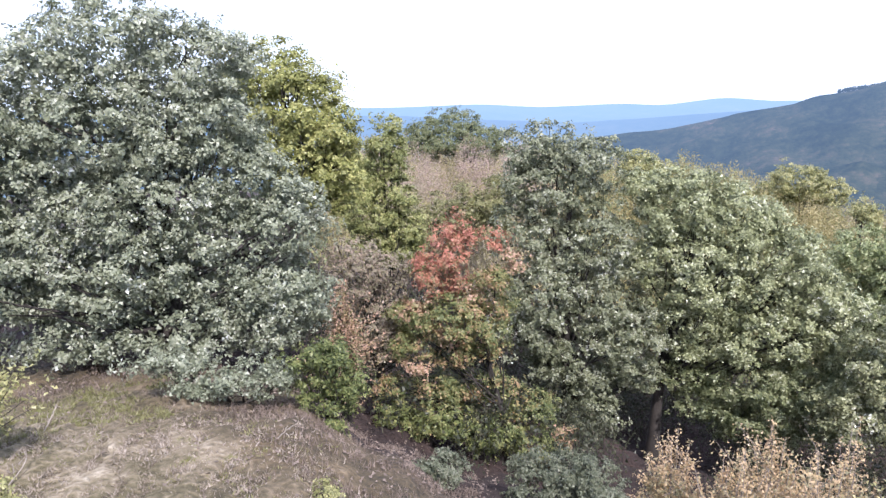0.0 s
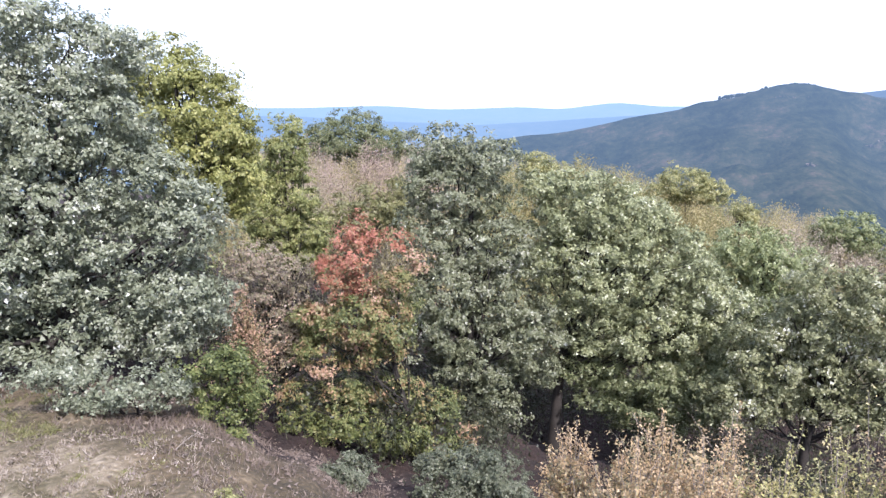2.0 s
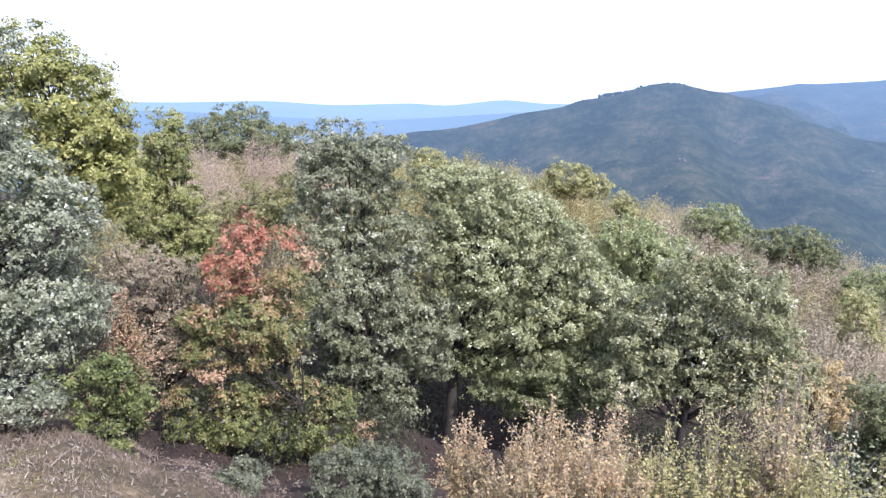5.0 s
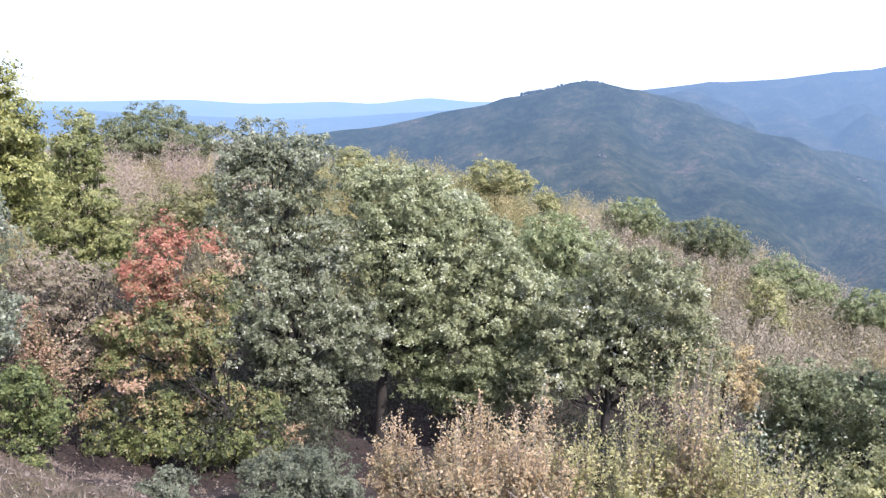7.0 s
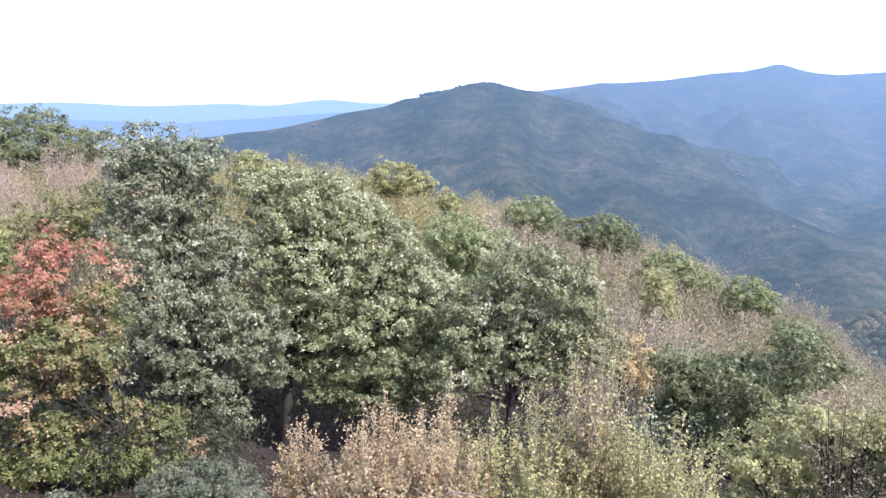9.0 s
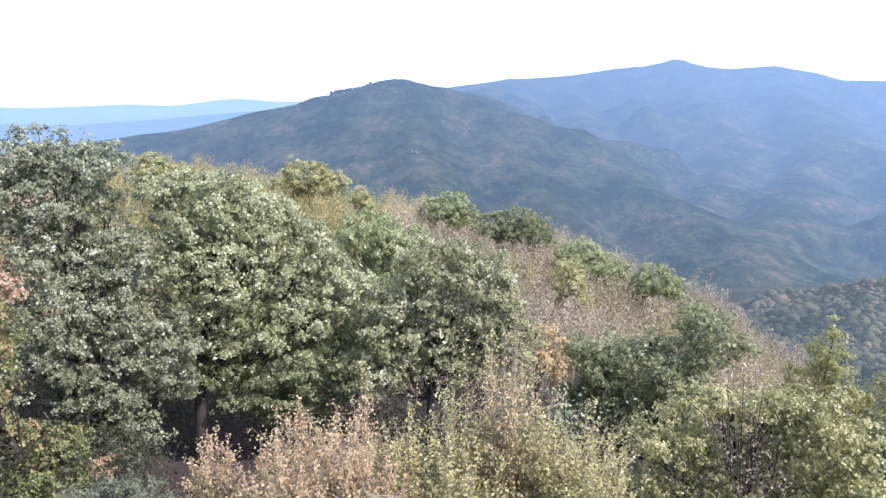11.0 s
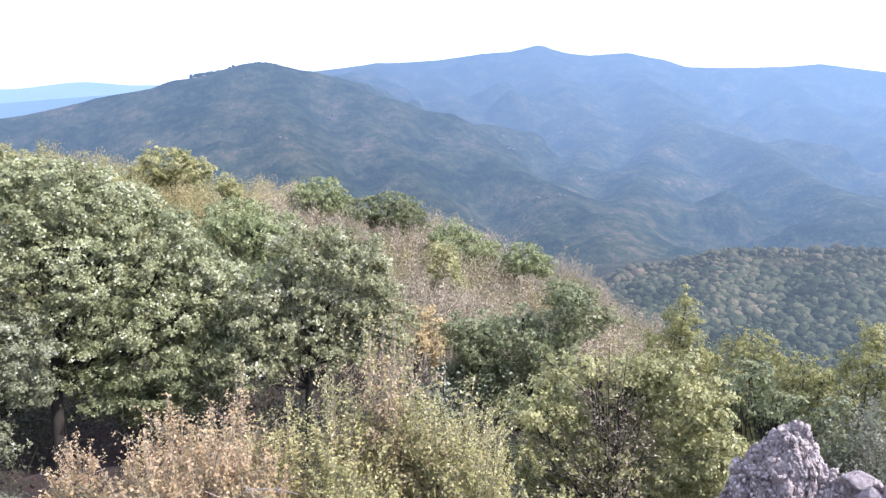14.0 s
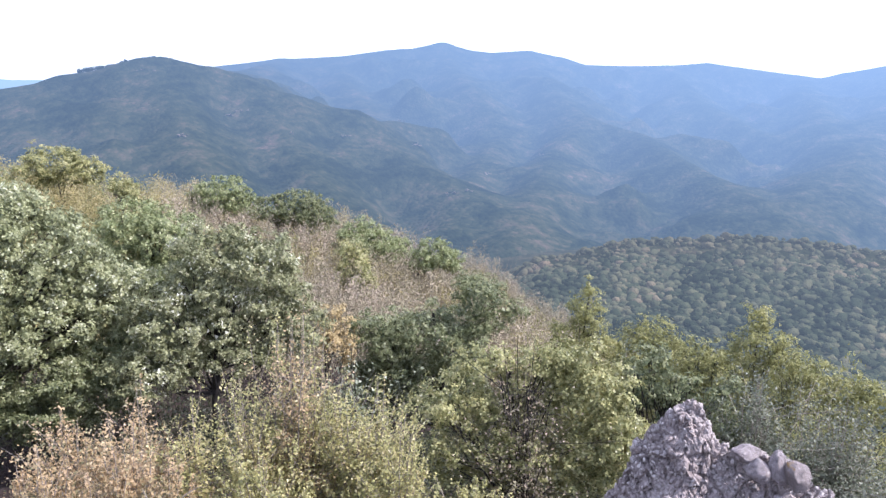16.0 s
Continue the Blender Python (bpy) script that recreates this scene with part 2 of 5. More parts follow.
def add_lichen(m):
    """An ochre crust of lichen on one end of a stone."""
    n, l = m.node_tree.nodes, m.node_tree.links
    b = n["Principled BSDF"]
    old = b.inputs["Base Color"].links[0].from_socket
    co, xyz = n.new("ShaderNodeTexCoord"), n.new("ShaderNodeSeparateXYZ")
    l.new(co.outputs["Object"], xyz.inputs[0])
    tex = noise_node(n, l, 3.0, 5, co.outputs["Object"])
    add, step, mix = n.new("ShaderNodeMath"), n.new("ShaderNodeMapRange"), n.new("ShaderNodeMixRGB")
    l.new(xyz.outputs[2], add.inputs[0])
    l.new(tex.outputs["Fac"], add.inputs[1])
    step.inputs["From Min"].default_value, step.inputs["From Max"].default_value = 1.05, 1.25
    l.new(add.outputs[0], step.inputs["Value"])
    l.new(step.outputs[0], mix.inputs[0])
    l.new(old, mix.inputs[1])
    mix.inputs[2].default_value = (0.33, 0.20, 0.07, 1)
    l.new(mix.outputs[0], b.inputs["Base Color"])


add_lichen(LICHEN)



def painted_haze_material(name, stops, scale, reach, haze_tint, crowns=False, start=0.0):
    """Far wooded slopes: mottled woods with haze painted in as emission, which grows with distance and towards the sun.
    """
    m, n, l, b = material(name)
    geo = n.new("ShaderNodeNewGeometry")
    woods = n.new("ShaderNodeTexVoronoi")
    woods.inputs["Scale"].default_value = scale
    l.new(geo.outputs["Position"], woods.inputs["Vector"])
    big = noise_node(n, l, scale / (70 if crowns else 14), 5, geo.outputs["Position"])
    add = n.new("ShaderNodeMath")
    add.operation = "MULTIPLY_ADD"
    l.new(geo.outputs["Random Per Island"] if crowns else woods.outputs["Color"], add.inputs[0])
    add.inputs[1].default_value = 0.55 if crowns else 0.22
    mr = n.new("ShaderNodeMapRange")
    mr.inputs["From Min"].default_value, mr.inputs["From Max"].default_value = 0.3, 0.7
    mr.inputs["To Max"].default_value = 0.5 if crowns else 0.72
    if crowns:
        l.new(big.outputs["Fac"], mr.inputs["Value"])
    else:
        small = noise_node(n, l, scale / 3, 5, geo.outputs["Position"])
        half = n.new("ShaderNodeMixRGB")
        half.inputs[0].default_value = 0.45
        l.new(big.outputs["Fac"], half.inputs[1])
        l.new(small.outputs["Fac"], half.inputs[2])
        l.new(half.outputs[0], mr.inputs["Value"])
    l.new(mr.outputs[0], add.inputs[2])
    r = ramp(n, stops)
    l.new(add.outputs[0], r.inputs[0])
    l.new(r.outputs[0], b.inputs["Base Color"])
    b.inputs["Roughness"].default_value = 1.0
    b.inputs["Specular IOR Level"].default_value = 0.0
    bp = n.new("ShaderNodeBump")
    bp.inputs["Strength"].default_value, bp.inputs["Distance"].default_value = 0.5, 4.0
    bp.invert = True
    l.new(woods.outputs["Distance"], bp.inputs["Height"])
    l.new(bp.outputs[0], b.inputs["Normal"])
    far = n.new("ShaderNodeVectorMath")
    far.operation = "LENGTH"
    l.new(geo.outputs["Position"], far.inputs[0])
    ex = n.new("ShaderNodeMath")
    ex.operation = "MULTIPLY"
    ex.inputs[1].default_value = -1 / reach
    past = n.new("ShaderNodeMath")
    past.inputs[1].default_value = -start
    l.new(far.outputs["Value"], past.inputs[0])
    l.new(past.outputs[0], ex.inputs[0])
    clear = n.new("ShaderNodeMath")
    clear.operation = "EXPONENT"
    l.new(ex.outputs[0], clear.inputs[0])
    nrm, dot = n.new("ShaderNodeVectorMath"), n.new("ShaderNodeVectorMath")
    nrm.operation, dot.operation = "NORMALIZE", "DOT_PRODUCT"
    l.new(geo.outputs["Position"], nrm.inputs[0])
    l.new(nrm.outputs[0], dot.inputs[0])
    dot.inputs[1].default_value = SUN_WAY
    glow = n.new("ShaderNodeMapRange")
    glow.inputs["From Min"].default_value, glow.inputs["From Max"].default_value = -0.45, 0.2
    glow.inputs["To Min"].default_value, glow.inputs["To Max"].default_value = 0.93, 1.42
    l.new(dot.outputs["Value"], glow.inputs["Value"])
    # Painted haze: bluish emission mixed over the woods' own colour.
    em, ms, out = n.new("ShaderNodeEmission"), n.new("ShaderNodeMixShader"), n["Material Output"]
    em.inputs[0].default_value = (*haze_tint, 1)
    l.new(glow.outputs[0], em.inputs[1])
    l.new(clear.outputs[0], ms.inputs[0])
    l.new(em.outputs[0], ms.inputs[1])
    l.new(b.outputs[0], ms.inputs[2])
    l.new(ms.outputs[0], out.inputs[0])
    return m


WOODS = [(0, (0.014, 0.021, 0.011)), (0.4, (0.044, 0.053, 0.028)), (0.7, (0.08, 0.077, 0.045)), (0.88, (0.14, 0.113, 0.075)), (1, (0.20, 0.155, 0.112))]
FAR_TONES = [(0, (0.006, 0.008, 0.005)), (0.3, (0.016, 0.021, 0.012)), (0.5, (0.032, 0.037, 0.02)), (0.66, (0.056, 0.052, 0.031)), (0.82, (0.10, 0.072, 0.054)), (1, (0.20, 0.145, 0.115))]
# Woods, rock and valley floor below all emit a painted bluish haze.
FAR_WOODS = painted_haze_material("mountain_woods", FAR_TONES, 0.16, 2150, (0.203, 0.31, 0.492), start=330)
FAR_ROCK = painted_haze_material("mountain_rock", [(0, (0.12, 0.095, 0.08)), (1, (0.24, 0.195, 0.17))], 0.3, 2150, (0.203, 0.31, 0.492), start=330)
VALLEY = painted_haze_material("valley_floor", FAR_TONES, 0.3, 1350, (0.148, 0.186, 0.245))
LOW_WOODS = painted_haze_material("low_hill_woods", WOODS, 0.05, 2400, (0.295, 0.455, 0.71))
PALE_WOODS = painted_haze_material("horizon_woods", WOODS, 0.05, 2800, (0.365, 0.54, 0.79))


# ---- building helpers ----


def mesh_of(name, verts, faces, mat, smooth=False):
    me = bpy.data.meshes.new(name)
    verts, faces = np.asarray(verts, np.float32), np.asarray(faces, np.int32)
    me.vertices.add(len(verts))
    me.vertices.foreach_set("co", verts.ravel())
    k = faces.shape[1]
    me.loops.add(faces.size)
    me.loops.foreach_set("vertex_index", faces.ravel())
    me.polygons.add(len(faces))
    me.polygons.foreach_set("loop_start", np.arange(0, faces.size, k, dtype=np.int32))
    me.polygons.foreach_set("use_smooth", np.full(len(faces), smooth))
    me.update(calc_edges=True)
    me.materials.append(mat)
    return me


def part(name, me, parent, label=""):
    ob = new(name, me)
    ob.parent = parent
    if label:
        tagged(ob, label)
    return ob


def at(bearing, far):
    return np.array((far * math.sin(radians(bearing)), far * math.cos(radians(bearing))))


def unit(v):
    return v / np.maximum(np.linalg.norm(v, axis=-1, keepdims=True), 1e-9)


def leaves(centres, facing, length, width, rng):
    """One bent four-cornered leaf per centre."""
    n = len(centres)
    facing = unit(facing)
    side = unit(np.cross(facing, rng.normal(size=(n, 3))))
    along = np.cross(facing, side)
    L = (length * rng.uniform(0.65, 1.3, n))[:, None]
    W = (width * rng.uniform(0.7, 1.25, n))[:, None]
    base, tip = centres - along * L / 2, centres + along * L / 2 - facing * L * 0.12
    mid = centres + along * L * 0.08 - facing * W * 0.22
    v = np.stack([base, mid + side * W / 2, tip, mid - side * W / 2], 1).reshape(-1, 3)
    return v, np.arange(4 * n).reshape(-1, 4)


def rosettes(centres, facing, length, rng, blades=5):
    """Sprays of leaves round a shoot's tip: each leaf is narrow at the stalk and wide at its end."""
    n = len(centres)
    facing = unit(facing)
    side = unit(np.cross(facing, rng.normal(size=(n, 3))))
    along = np.cross(facing, side)
    a = np.arange(blades) * 2 * np.pi / blades + rng.uniform(-0.4, 0.4, (n, blades))
    way = np.cos(a)[..., None] * side[:, None] + np.sin(a)[..., None] * along[:, None]
    L = length * rng.uniform(0.6, 1.25, (n, blades, 1))
    up = facing[:, None] * L * rng.uniform(-0.55, 0.35, (n, blades, 1))
    across = np.cross(np.broadcast_to(facing[:, None], way.shape), way) * L * 0.33
    twist = facing[:, None] * L * rng.uniform(-0.25, 0.25, (n, blades, 1))
    c = centres[:, None]
    v = np.stack([c + way * L * 0.08, c + way * L + up + across + twist, c + way * L + up - across - twist], 2).reshape(-1, 3)
    return v, np.arange(len(v)).reshape(-1, 3)


def leaflets(centres, facing, length, rng, wide=0.6):
    """Single small leaves."""
    n = len(centres)
    facing = unit(facing)
    side = unit(np.cross(facing, rng.normal(size=(n, 3))))
    along = np.cross(facing, side)
    L = length * rng.uniform(0.6, 1.3, (n, 1))
    v = np.stack([centres - along * L * 0.5, centres + along * L * 0.3 + side * L * wide * 0.5, centres + along * L * 0.5 - side * L * wide * 0.5], 1).reshape(-1, 3)
    return v, np.arange(len(v)).reshape(-1, 3)


def tube(points, radii, sides=6):
    """A tapered tube along a line of points."""
    pts = np.asarray(points, float)
    way = unit(np.gradient(pts, axis=0))
    ref = np.where(np.abs(way[:, 2:3]) > 0.9, [[1.0, 0, 0]], [[0, 0, 1.0]])
    s = unit(np.cross(way, ref))
    u = np.cross(way, s)
    a = np.linspace(0, 2 * np.pi, sides, endpoint=False)
    ring = np.cos(a)[None, :, None] * s[:, None] + np.sin(a)[None, :, None] * u[:, None]
    v = (pts[:, None] + ring * np.asarray(radii)[:, None, None]).reshape(-1, 3)
    f = []
    for i in range(len(pts) - 1):
        for j in range(sides):
            k = (j + 1) % sides
            f.append((i * sides + j, i * sides + k, (i + 1) * sides + k, (i + 1) * sides + j))
    return v, np.array(f)


def join(pieces):
    vs, fs, o = [], [], 0
    for v, f in pieces:
        vs.append(v)
        fs.append(f + o)
        o += len(v)
    return np.concatenate(vs), np.concatenate(fs)


def limb(a, b, r0, r1, rng, sag=0.12, steps=5, sides=5):
    a, b = np.asarray(a, float), np.asarray(b, float)
    t = np.linspace(0, 1, steps)[:, None]
    far = np.linalg.norm(b - a)
    bend = rng.normal(size=3) * far * 0.06
    pts = a + (b - a) * t + np.sin(t * np.pi) * (bend + [0, 0, -sag * far])
    return tube(pts, np.linspace(r0, r1, steps), sides)


# ---- the lie of the land ----
BEARINGS = np.array([-180, -55, -45, -36, -28, -20, -5, 10, 22, 35, 42, 48, 57, 65, 180.0])
REACHES = np.array([0, 6, 12, 20, 30, 50, 80, 130, 250, 380, 540, 720])
HEIGHTS = np.array([
    [-5, -5.2, -5.4, -6.8, -8, -9, -10, -14, -40, -90, -130, -170],
    [-5, -5.15, -5.3, -6.2, -7.4, -9, -10, -14, -40, -90, -130, -170],
    [-5, -5.2, -5.4, -6.4, -7.8, -9.2, -10, -14, -40, -90, -130, -170],
    [-5, -5.25, -5.6, -7.6, -9.0, -10, -10, -15, -45, -90, -130, -170],
    [-5, -5.4, -6.4, -10.0, -11.3, -11, -10.2, -16, -48, -95, -135, -170],
    [-5, -5.7, -7.5, -11.0, -12.9, -12, -10.5, -17, -50, -100, -140, -170],
    [-5, -6.0, -8.6, -12, -15, -14.4, -11.6, -20, -60, -110, -150, -170],
    [-5, -6.2, -9.0, -12.6, -16, -16.8, -15.8, -30, -80, -125, -160, -180],
    [-5, -6.4, -9.2, -13, -17, -19.4, -19.6, -42, -95, -135, -165, -190],
    [-5, -6.6, -9.4, -14, -18.5, -22.8, -25.4, -56, -105, -150, -160, -200],
    [-5, -6.6, -9.5, -14.2, -18.8, -24.2, -32, -62, -108, -142, -134, -190],
    [-5, -6.6, -9.6, -14.5, -19, -26, -38, -70, -110, -140, -118, -180],
    [-5, -6.6, -9.6, -14.5, -19.6, -27.6, -41, -73, -111, -139, -109, -177],
    [-5, -6.6, -9.6, -14.5, -20, -29, -44, -75, -112, -138, -111, -175],
    [-5, -5.6, -7.0, -9, -12, -16, -24, -40, -80, -110, -130, -170],
])


def smooth_step(t):
    return t * t * (3 - 2 * t)


def ground(x, y):
    """The height of the ground."""
    x, y = np.asarray(x, float), np.asarray(y, float)
    b, r = np.degrees(np.arctan2(x, y)), np.hypot(x, y)
    i = np.clip(np.searchsorted(BEARINGS, b) - 1, 0, len(BEARINGS) - 2)
    u = smooth_step((b - BEARINGS[i]) / (BEARINGS[i + 1] - BEARINGS[i]))
    j = np.clip(np.searchsorted(REACHES, r) - 1, 0, len(REACHES) - 2)
    v = np.clip((r - REACHES[j]) / (REACHES[j + 1] - REACHES[j]), 0, 1)
    z0 = HEIGHTS[i, j] * (1 - v) + HEIGHTS[i, j + 1] * v
    z1 = HEIGHTS[i + 1, j] * (1 - v) + HEIGHTS[i + 1, j + 1] * v
    z = z0 * (1 - u) + z1 * u
    return z + np.minimum(r / 40, 1) * 0.25 * np.sin(x * 0.45 + 1.3) * np.cos(y * 0.37)


def build_ground():
    rs = np.concatenate([[0.0], np.linspace(0.4, 30, 80), np.geomspace(30.6, 760, 70), [1200, 2200, 4900]])
    bs = np.radians(np.linspace(-180, 180, 361))
    B, R = np.meshgrid(bs, rs)
    X, Y = R * np.sin(B), R * np.cos(B)
    Z = ground(X, Y)
    rng = np.random.default_rng(3)
    Z += rng.normal(0, 0.035, Z.shape) * np.clip(R / 8 - 0.3, 0, 3)
    Z[:, -1] = Z[:, 0]
    Z[R > 800] = -260
    v = np.stack([X, Y, Z], -1).reshape(-1, 3)
    nb = len(bs)
    i = (np.arange(len(rs) - 1)[:, None] * nb + np.arange(nb - 1)[None]).ravel()
    f = np.stack([i, i + 1, i + nb + 1, i + nb], 1)
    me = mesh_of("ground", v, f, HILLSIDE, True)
    # Ground past 120 m takes the valley material, haze emission included.
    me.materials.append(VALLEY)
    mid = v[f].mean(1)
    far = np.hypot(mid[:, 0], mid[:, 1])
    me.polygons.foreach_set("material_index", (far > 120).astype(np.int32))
    ob = new("ground", me)
    tagged(ob, "dry grassy hillside of pale straw and brown earth", "ground", kind="structure")


build_ground()


# ---- far ridges ----
def ridge(name, woods, tops, foot, foot_z, rough, seed, label, step=0.25, rows=70, fine=1.0):
    """A wooded ridge: a sheet that climbs from its foot to a skyline (bearing, elevation, distance), with gentle spurs and gullies, and falls off behind."""
    tops = np.array(tops, float)
    bs = np.arange(tops[0, 0], tops[-1, 0] + step / 2, step)
    ker = np.ones(3) / 3
    el = np.convolve(np.pad(np.interp(bs, tops[:, 0], tops[:, 1]), 1, "edge"), ker, "valid")
    d_top = np.interp(bs, tops[:, 0], tops[:, 2])
    verts = []
    vs = np.concatenate([np.linspace(0, 1, rows), [1.04, 1.12, 1.3]])
    for v in vs:
        for b, e, dt in zip(bs, el, d_top):
            w = min(v, 1)
            z_top = dt * math.tan(radians(e))
            d = min(foot, dt - 60) + (dt - min(foot, dt - 60)) * v
            p = Vector((b * 0.075 + 0.9 * (1 - w) * math.sin(seed) + 0.25 * noise.noise(Vector((b * 0.1, w * 2, 7 + seed))), w * 0.8, seed))
            spur = 1 - abs(noise.noise(p * 1.9) * 2) + 0.35 * (1 - abs(noise.noise(p * 4.6) * 2))
            z = foot_z + (z_top - foot_z) * (w ** 0.9)
            env = math.sin(math.pi * w) ** 1.4 if 0 < w < 1 else 0
            z += (spur - 0.85) * rough * env
            z += noise.noise(Vector((b * 0.6, v * 13, seed + 5))) * rough * 0.12 * env * fine
            z += (noise.noise(Vector((b * 9, seed, 0))) + 0.7 * noise.noise(Vector((b * 23, seed, 4)))) * dt * 0.0011 * w * fine
            if env:
                x, y = d * math.sin(radians(b)), d * math.cos(radians(b))
                z += noise.fractal(Vector((x / 260, y / 260, seed)), 0.8, 2.1, 4) * rough * 0.3 * env * fine
            if v > 1:
                z = z_top - (v - 1) * max(40, z_top - foot_z)
            verts.append((d * math.sin(radians(b)), d * math.cos(radians(b)), z))
    nb = len(bs)
    i = (np.arange(len(vs) - 1)[:, None] * nb + np.arange(nb - 1)[None]).ravel()
    f = np.stack([i, i + 1, i + nb + 1, i + nb], 1)
    ob = new(name, mesh_of(name, verts, f, woods, True))
    return tagged(ob, label, "mountain", kind="structure")


def skyline(far, pairs):
    return [(b, e, far) for b, e in pairs]


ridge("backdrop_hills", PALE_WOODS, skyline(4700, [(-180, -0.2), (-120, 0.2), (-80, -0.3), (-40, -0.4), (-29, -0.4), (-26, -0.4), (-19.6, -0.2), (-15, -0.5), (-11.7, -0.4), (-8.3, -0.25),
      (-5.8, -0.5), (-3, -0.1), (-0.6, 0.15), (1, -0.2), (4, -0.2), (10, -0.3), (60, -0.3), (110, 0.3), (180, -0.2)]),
      3300, -260, 40, 1.0, "hills along the horizon, pale blue with painted haze", 1.0, 24, 0.4)
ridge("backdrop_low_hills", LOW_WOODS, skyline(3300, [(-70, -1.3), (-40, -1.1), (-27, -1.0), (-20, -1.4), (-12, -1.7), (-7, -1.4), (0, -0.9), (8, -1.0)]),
      2000, -240, 40, 2.0, "low wooded hills in front of the horizon, blue with painted haze", 0.5, 30, 0.5)
def crest(far, pairs):
    """A skyline's crest as places: bearing and elevation at one distance."""
    return [(b, far, far * math.tan(radians(e))) for b, e in pairs]


# crest lines of the mountain and its spurs: bearing, distance, height
CRESTS = [
    (0.32, crest(3000, [(8, 0.2), (14.6, 0.75), (19.8, 1.35), (24.5, 1.6), (28.2, 2.1), (30.1, 2.2), (32.4, 2.68), (34.5, 2.1), (36.2, 1.9), (39.1, 2.05), (41.3, 1.6), (43, 1.0),
                        (46, 0.9), (49.8, 0.9), (52.2, 1.1), (55.6, 0.6), (59.7, 0.0), (61.4, 0.4), (63.6, 0.8), (70, 1.2), (82, 0.3), (104, -0.2)])),
    (0.42, [(-34, 1150, -120), (-20, 1350, -88)] + crest(1450, [(-10, -2.7), (-5, -2.1), (0, -1.0), (4.4, -0.15), (5.3, 0.25), (7.6, 0.6), (8.6, 0.85), (9.3, 1.16), (10.2, 1.4), (11.0, 1.48), (11.8, 1.42), (12.6, 1.2), (13.4, 0.9), (14.6, 0.65)])
     + [(20, 1410, -28), (26, 1310, -94), (32, 1130, -150), (37, 960, -178)]),
    (0.40, [(14.6, 1450, 16), (17, 2200, 18), (20, 3000, 66)]),
    (0.45, [(11.0, 1425, 20), (12.5, 1150, -64), (14.5, 850, -150)]),
    (0.45, [(1, 1440, -34), (3.5, 1050, -112), (6, 760, -168)]),
    (0.45, [(-8, 1440, -76), (-5, 1050, -130), (-3, 800, -170)]),
    (0.45, [(17.5, 1420, -20), (20.5, 1150, -100), (24, 880, -165)]),
    (0.36, [(24.3, 2960, 68), (25, 2450, -20), (27, 1950, -105), (30, 1500, -170)]),
    (0.38, [(32.4, 2960, 118), (33.2, 2600, 30), (35.2, 2200, -40), (36.7, 1900, -120)]),
    (0.42, [(38.6, 2960, 92), (40.6, 2400, -20), (43.7, 1900, -102), (47.5, 1780, -126), (52.5, 1350, -163), (56.5, 1150, -174), (58.3, 1050, -186)]),
    (0.45, [(43.7, 1900, -102), (41.2, 1500, -156), (40.0, 1150, -176), (38.3, 850, -190)]),
    (0.45, [(40.6, 2400, -20), (39.8, 2000, -132), (36.7, 1750, -147), (34.6, 1250, -175), (33.2, 900, -188)]),
    (0.40, [(49.5, 2960, 44), (52.1, 2400, -78), (55.7, 2100, -132), (59.0, 1900, -150)]),
    (0.42, [(58.5, 2960, 5), (62.1, 1600, -157), (60.3, 1400, -166), (58.9, 1150, -180)]),
    (0.38, [(63.6, 2960, 26), (64, 2400, -62), (63.5, 1900, -118), (62, 1300, -172)]),
    (0.38, [(75, 2960, 28), (74, 2200, -80), (72, 1400, -165)]),
]


def outcrops(bs, ds, X, Y, Z):
    """Pale bare rocks that show among the woods: bearing, elevation, half width."""
    rng = np.random.default_rng(61)
    tilt = np.degrees(np.arctan2(Z, np.hypot(X, Y)))
    pieces = []
    for b, e, wide in ((10.4, 0.3, 20), (16.6, -2.6, 9), (16.2, -3.0, 6), (30.2, -5.4, 12), (33.4, -9.2, 10), (24.8, -4.6, 8), (34.6, -9.0, 7), (29.0, -3.4, 7), (20.6, -4.4, 6), (12.6, -4.4, 7), (40.5, -6.0, 8), (36.0, -7.6, 6)):
        j = int(np.argmin(np.abs(bs - b)))
        i = int(np.argmax(tilt[:, j] >= e))
        m = 9
        c = np.array((X[i, j], Y[i, j], Z[i, j])) + rng.normal(size=(m, 3)) * (wide * 0.6, wide * 0.6, 1.0)
        c = c + np.array((0, 0, 1.2))
        for p in c:
            q = unit(rng.normal(size=(7, 3))) * rng.uniform(1.4, 3.4) * (1, 1, 0.6)
            pieces.append((p + q, np.array([(0, 1, 2), (2, 3, 4), (4, 5, 6), (0, 3, 5), (1, 4, 6), (0, 2, 6)])))
    tagged(new("backdrop_outcrops", mesh_of("backdrop_outcrops", *join(pieces), FAR_ROCK)), "pale bare rocks among the mountain woods", "rock", kind="stuff")


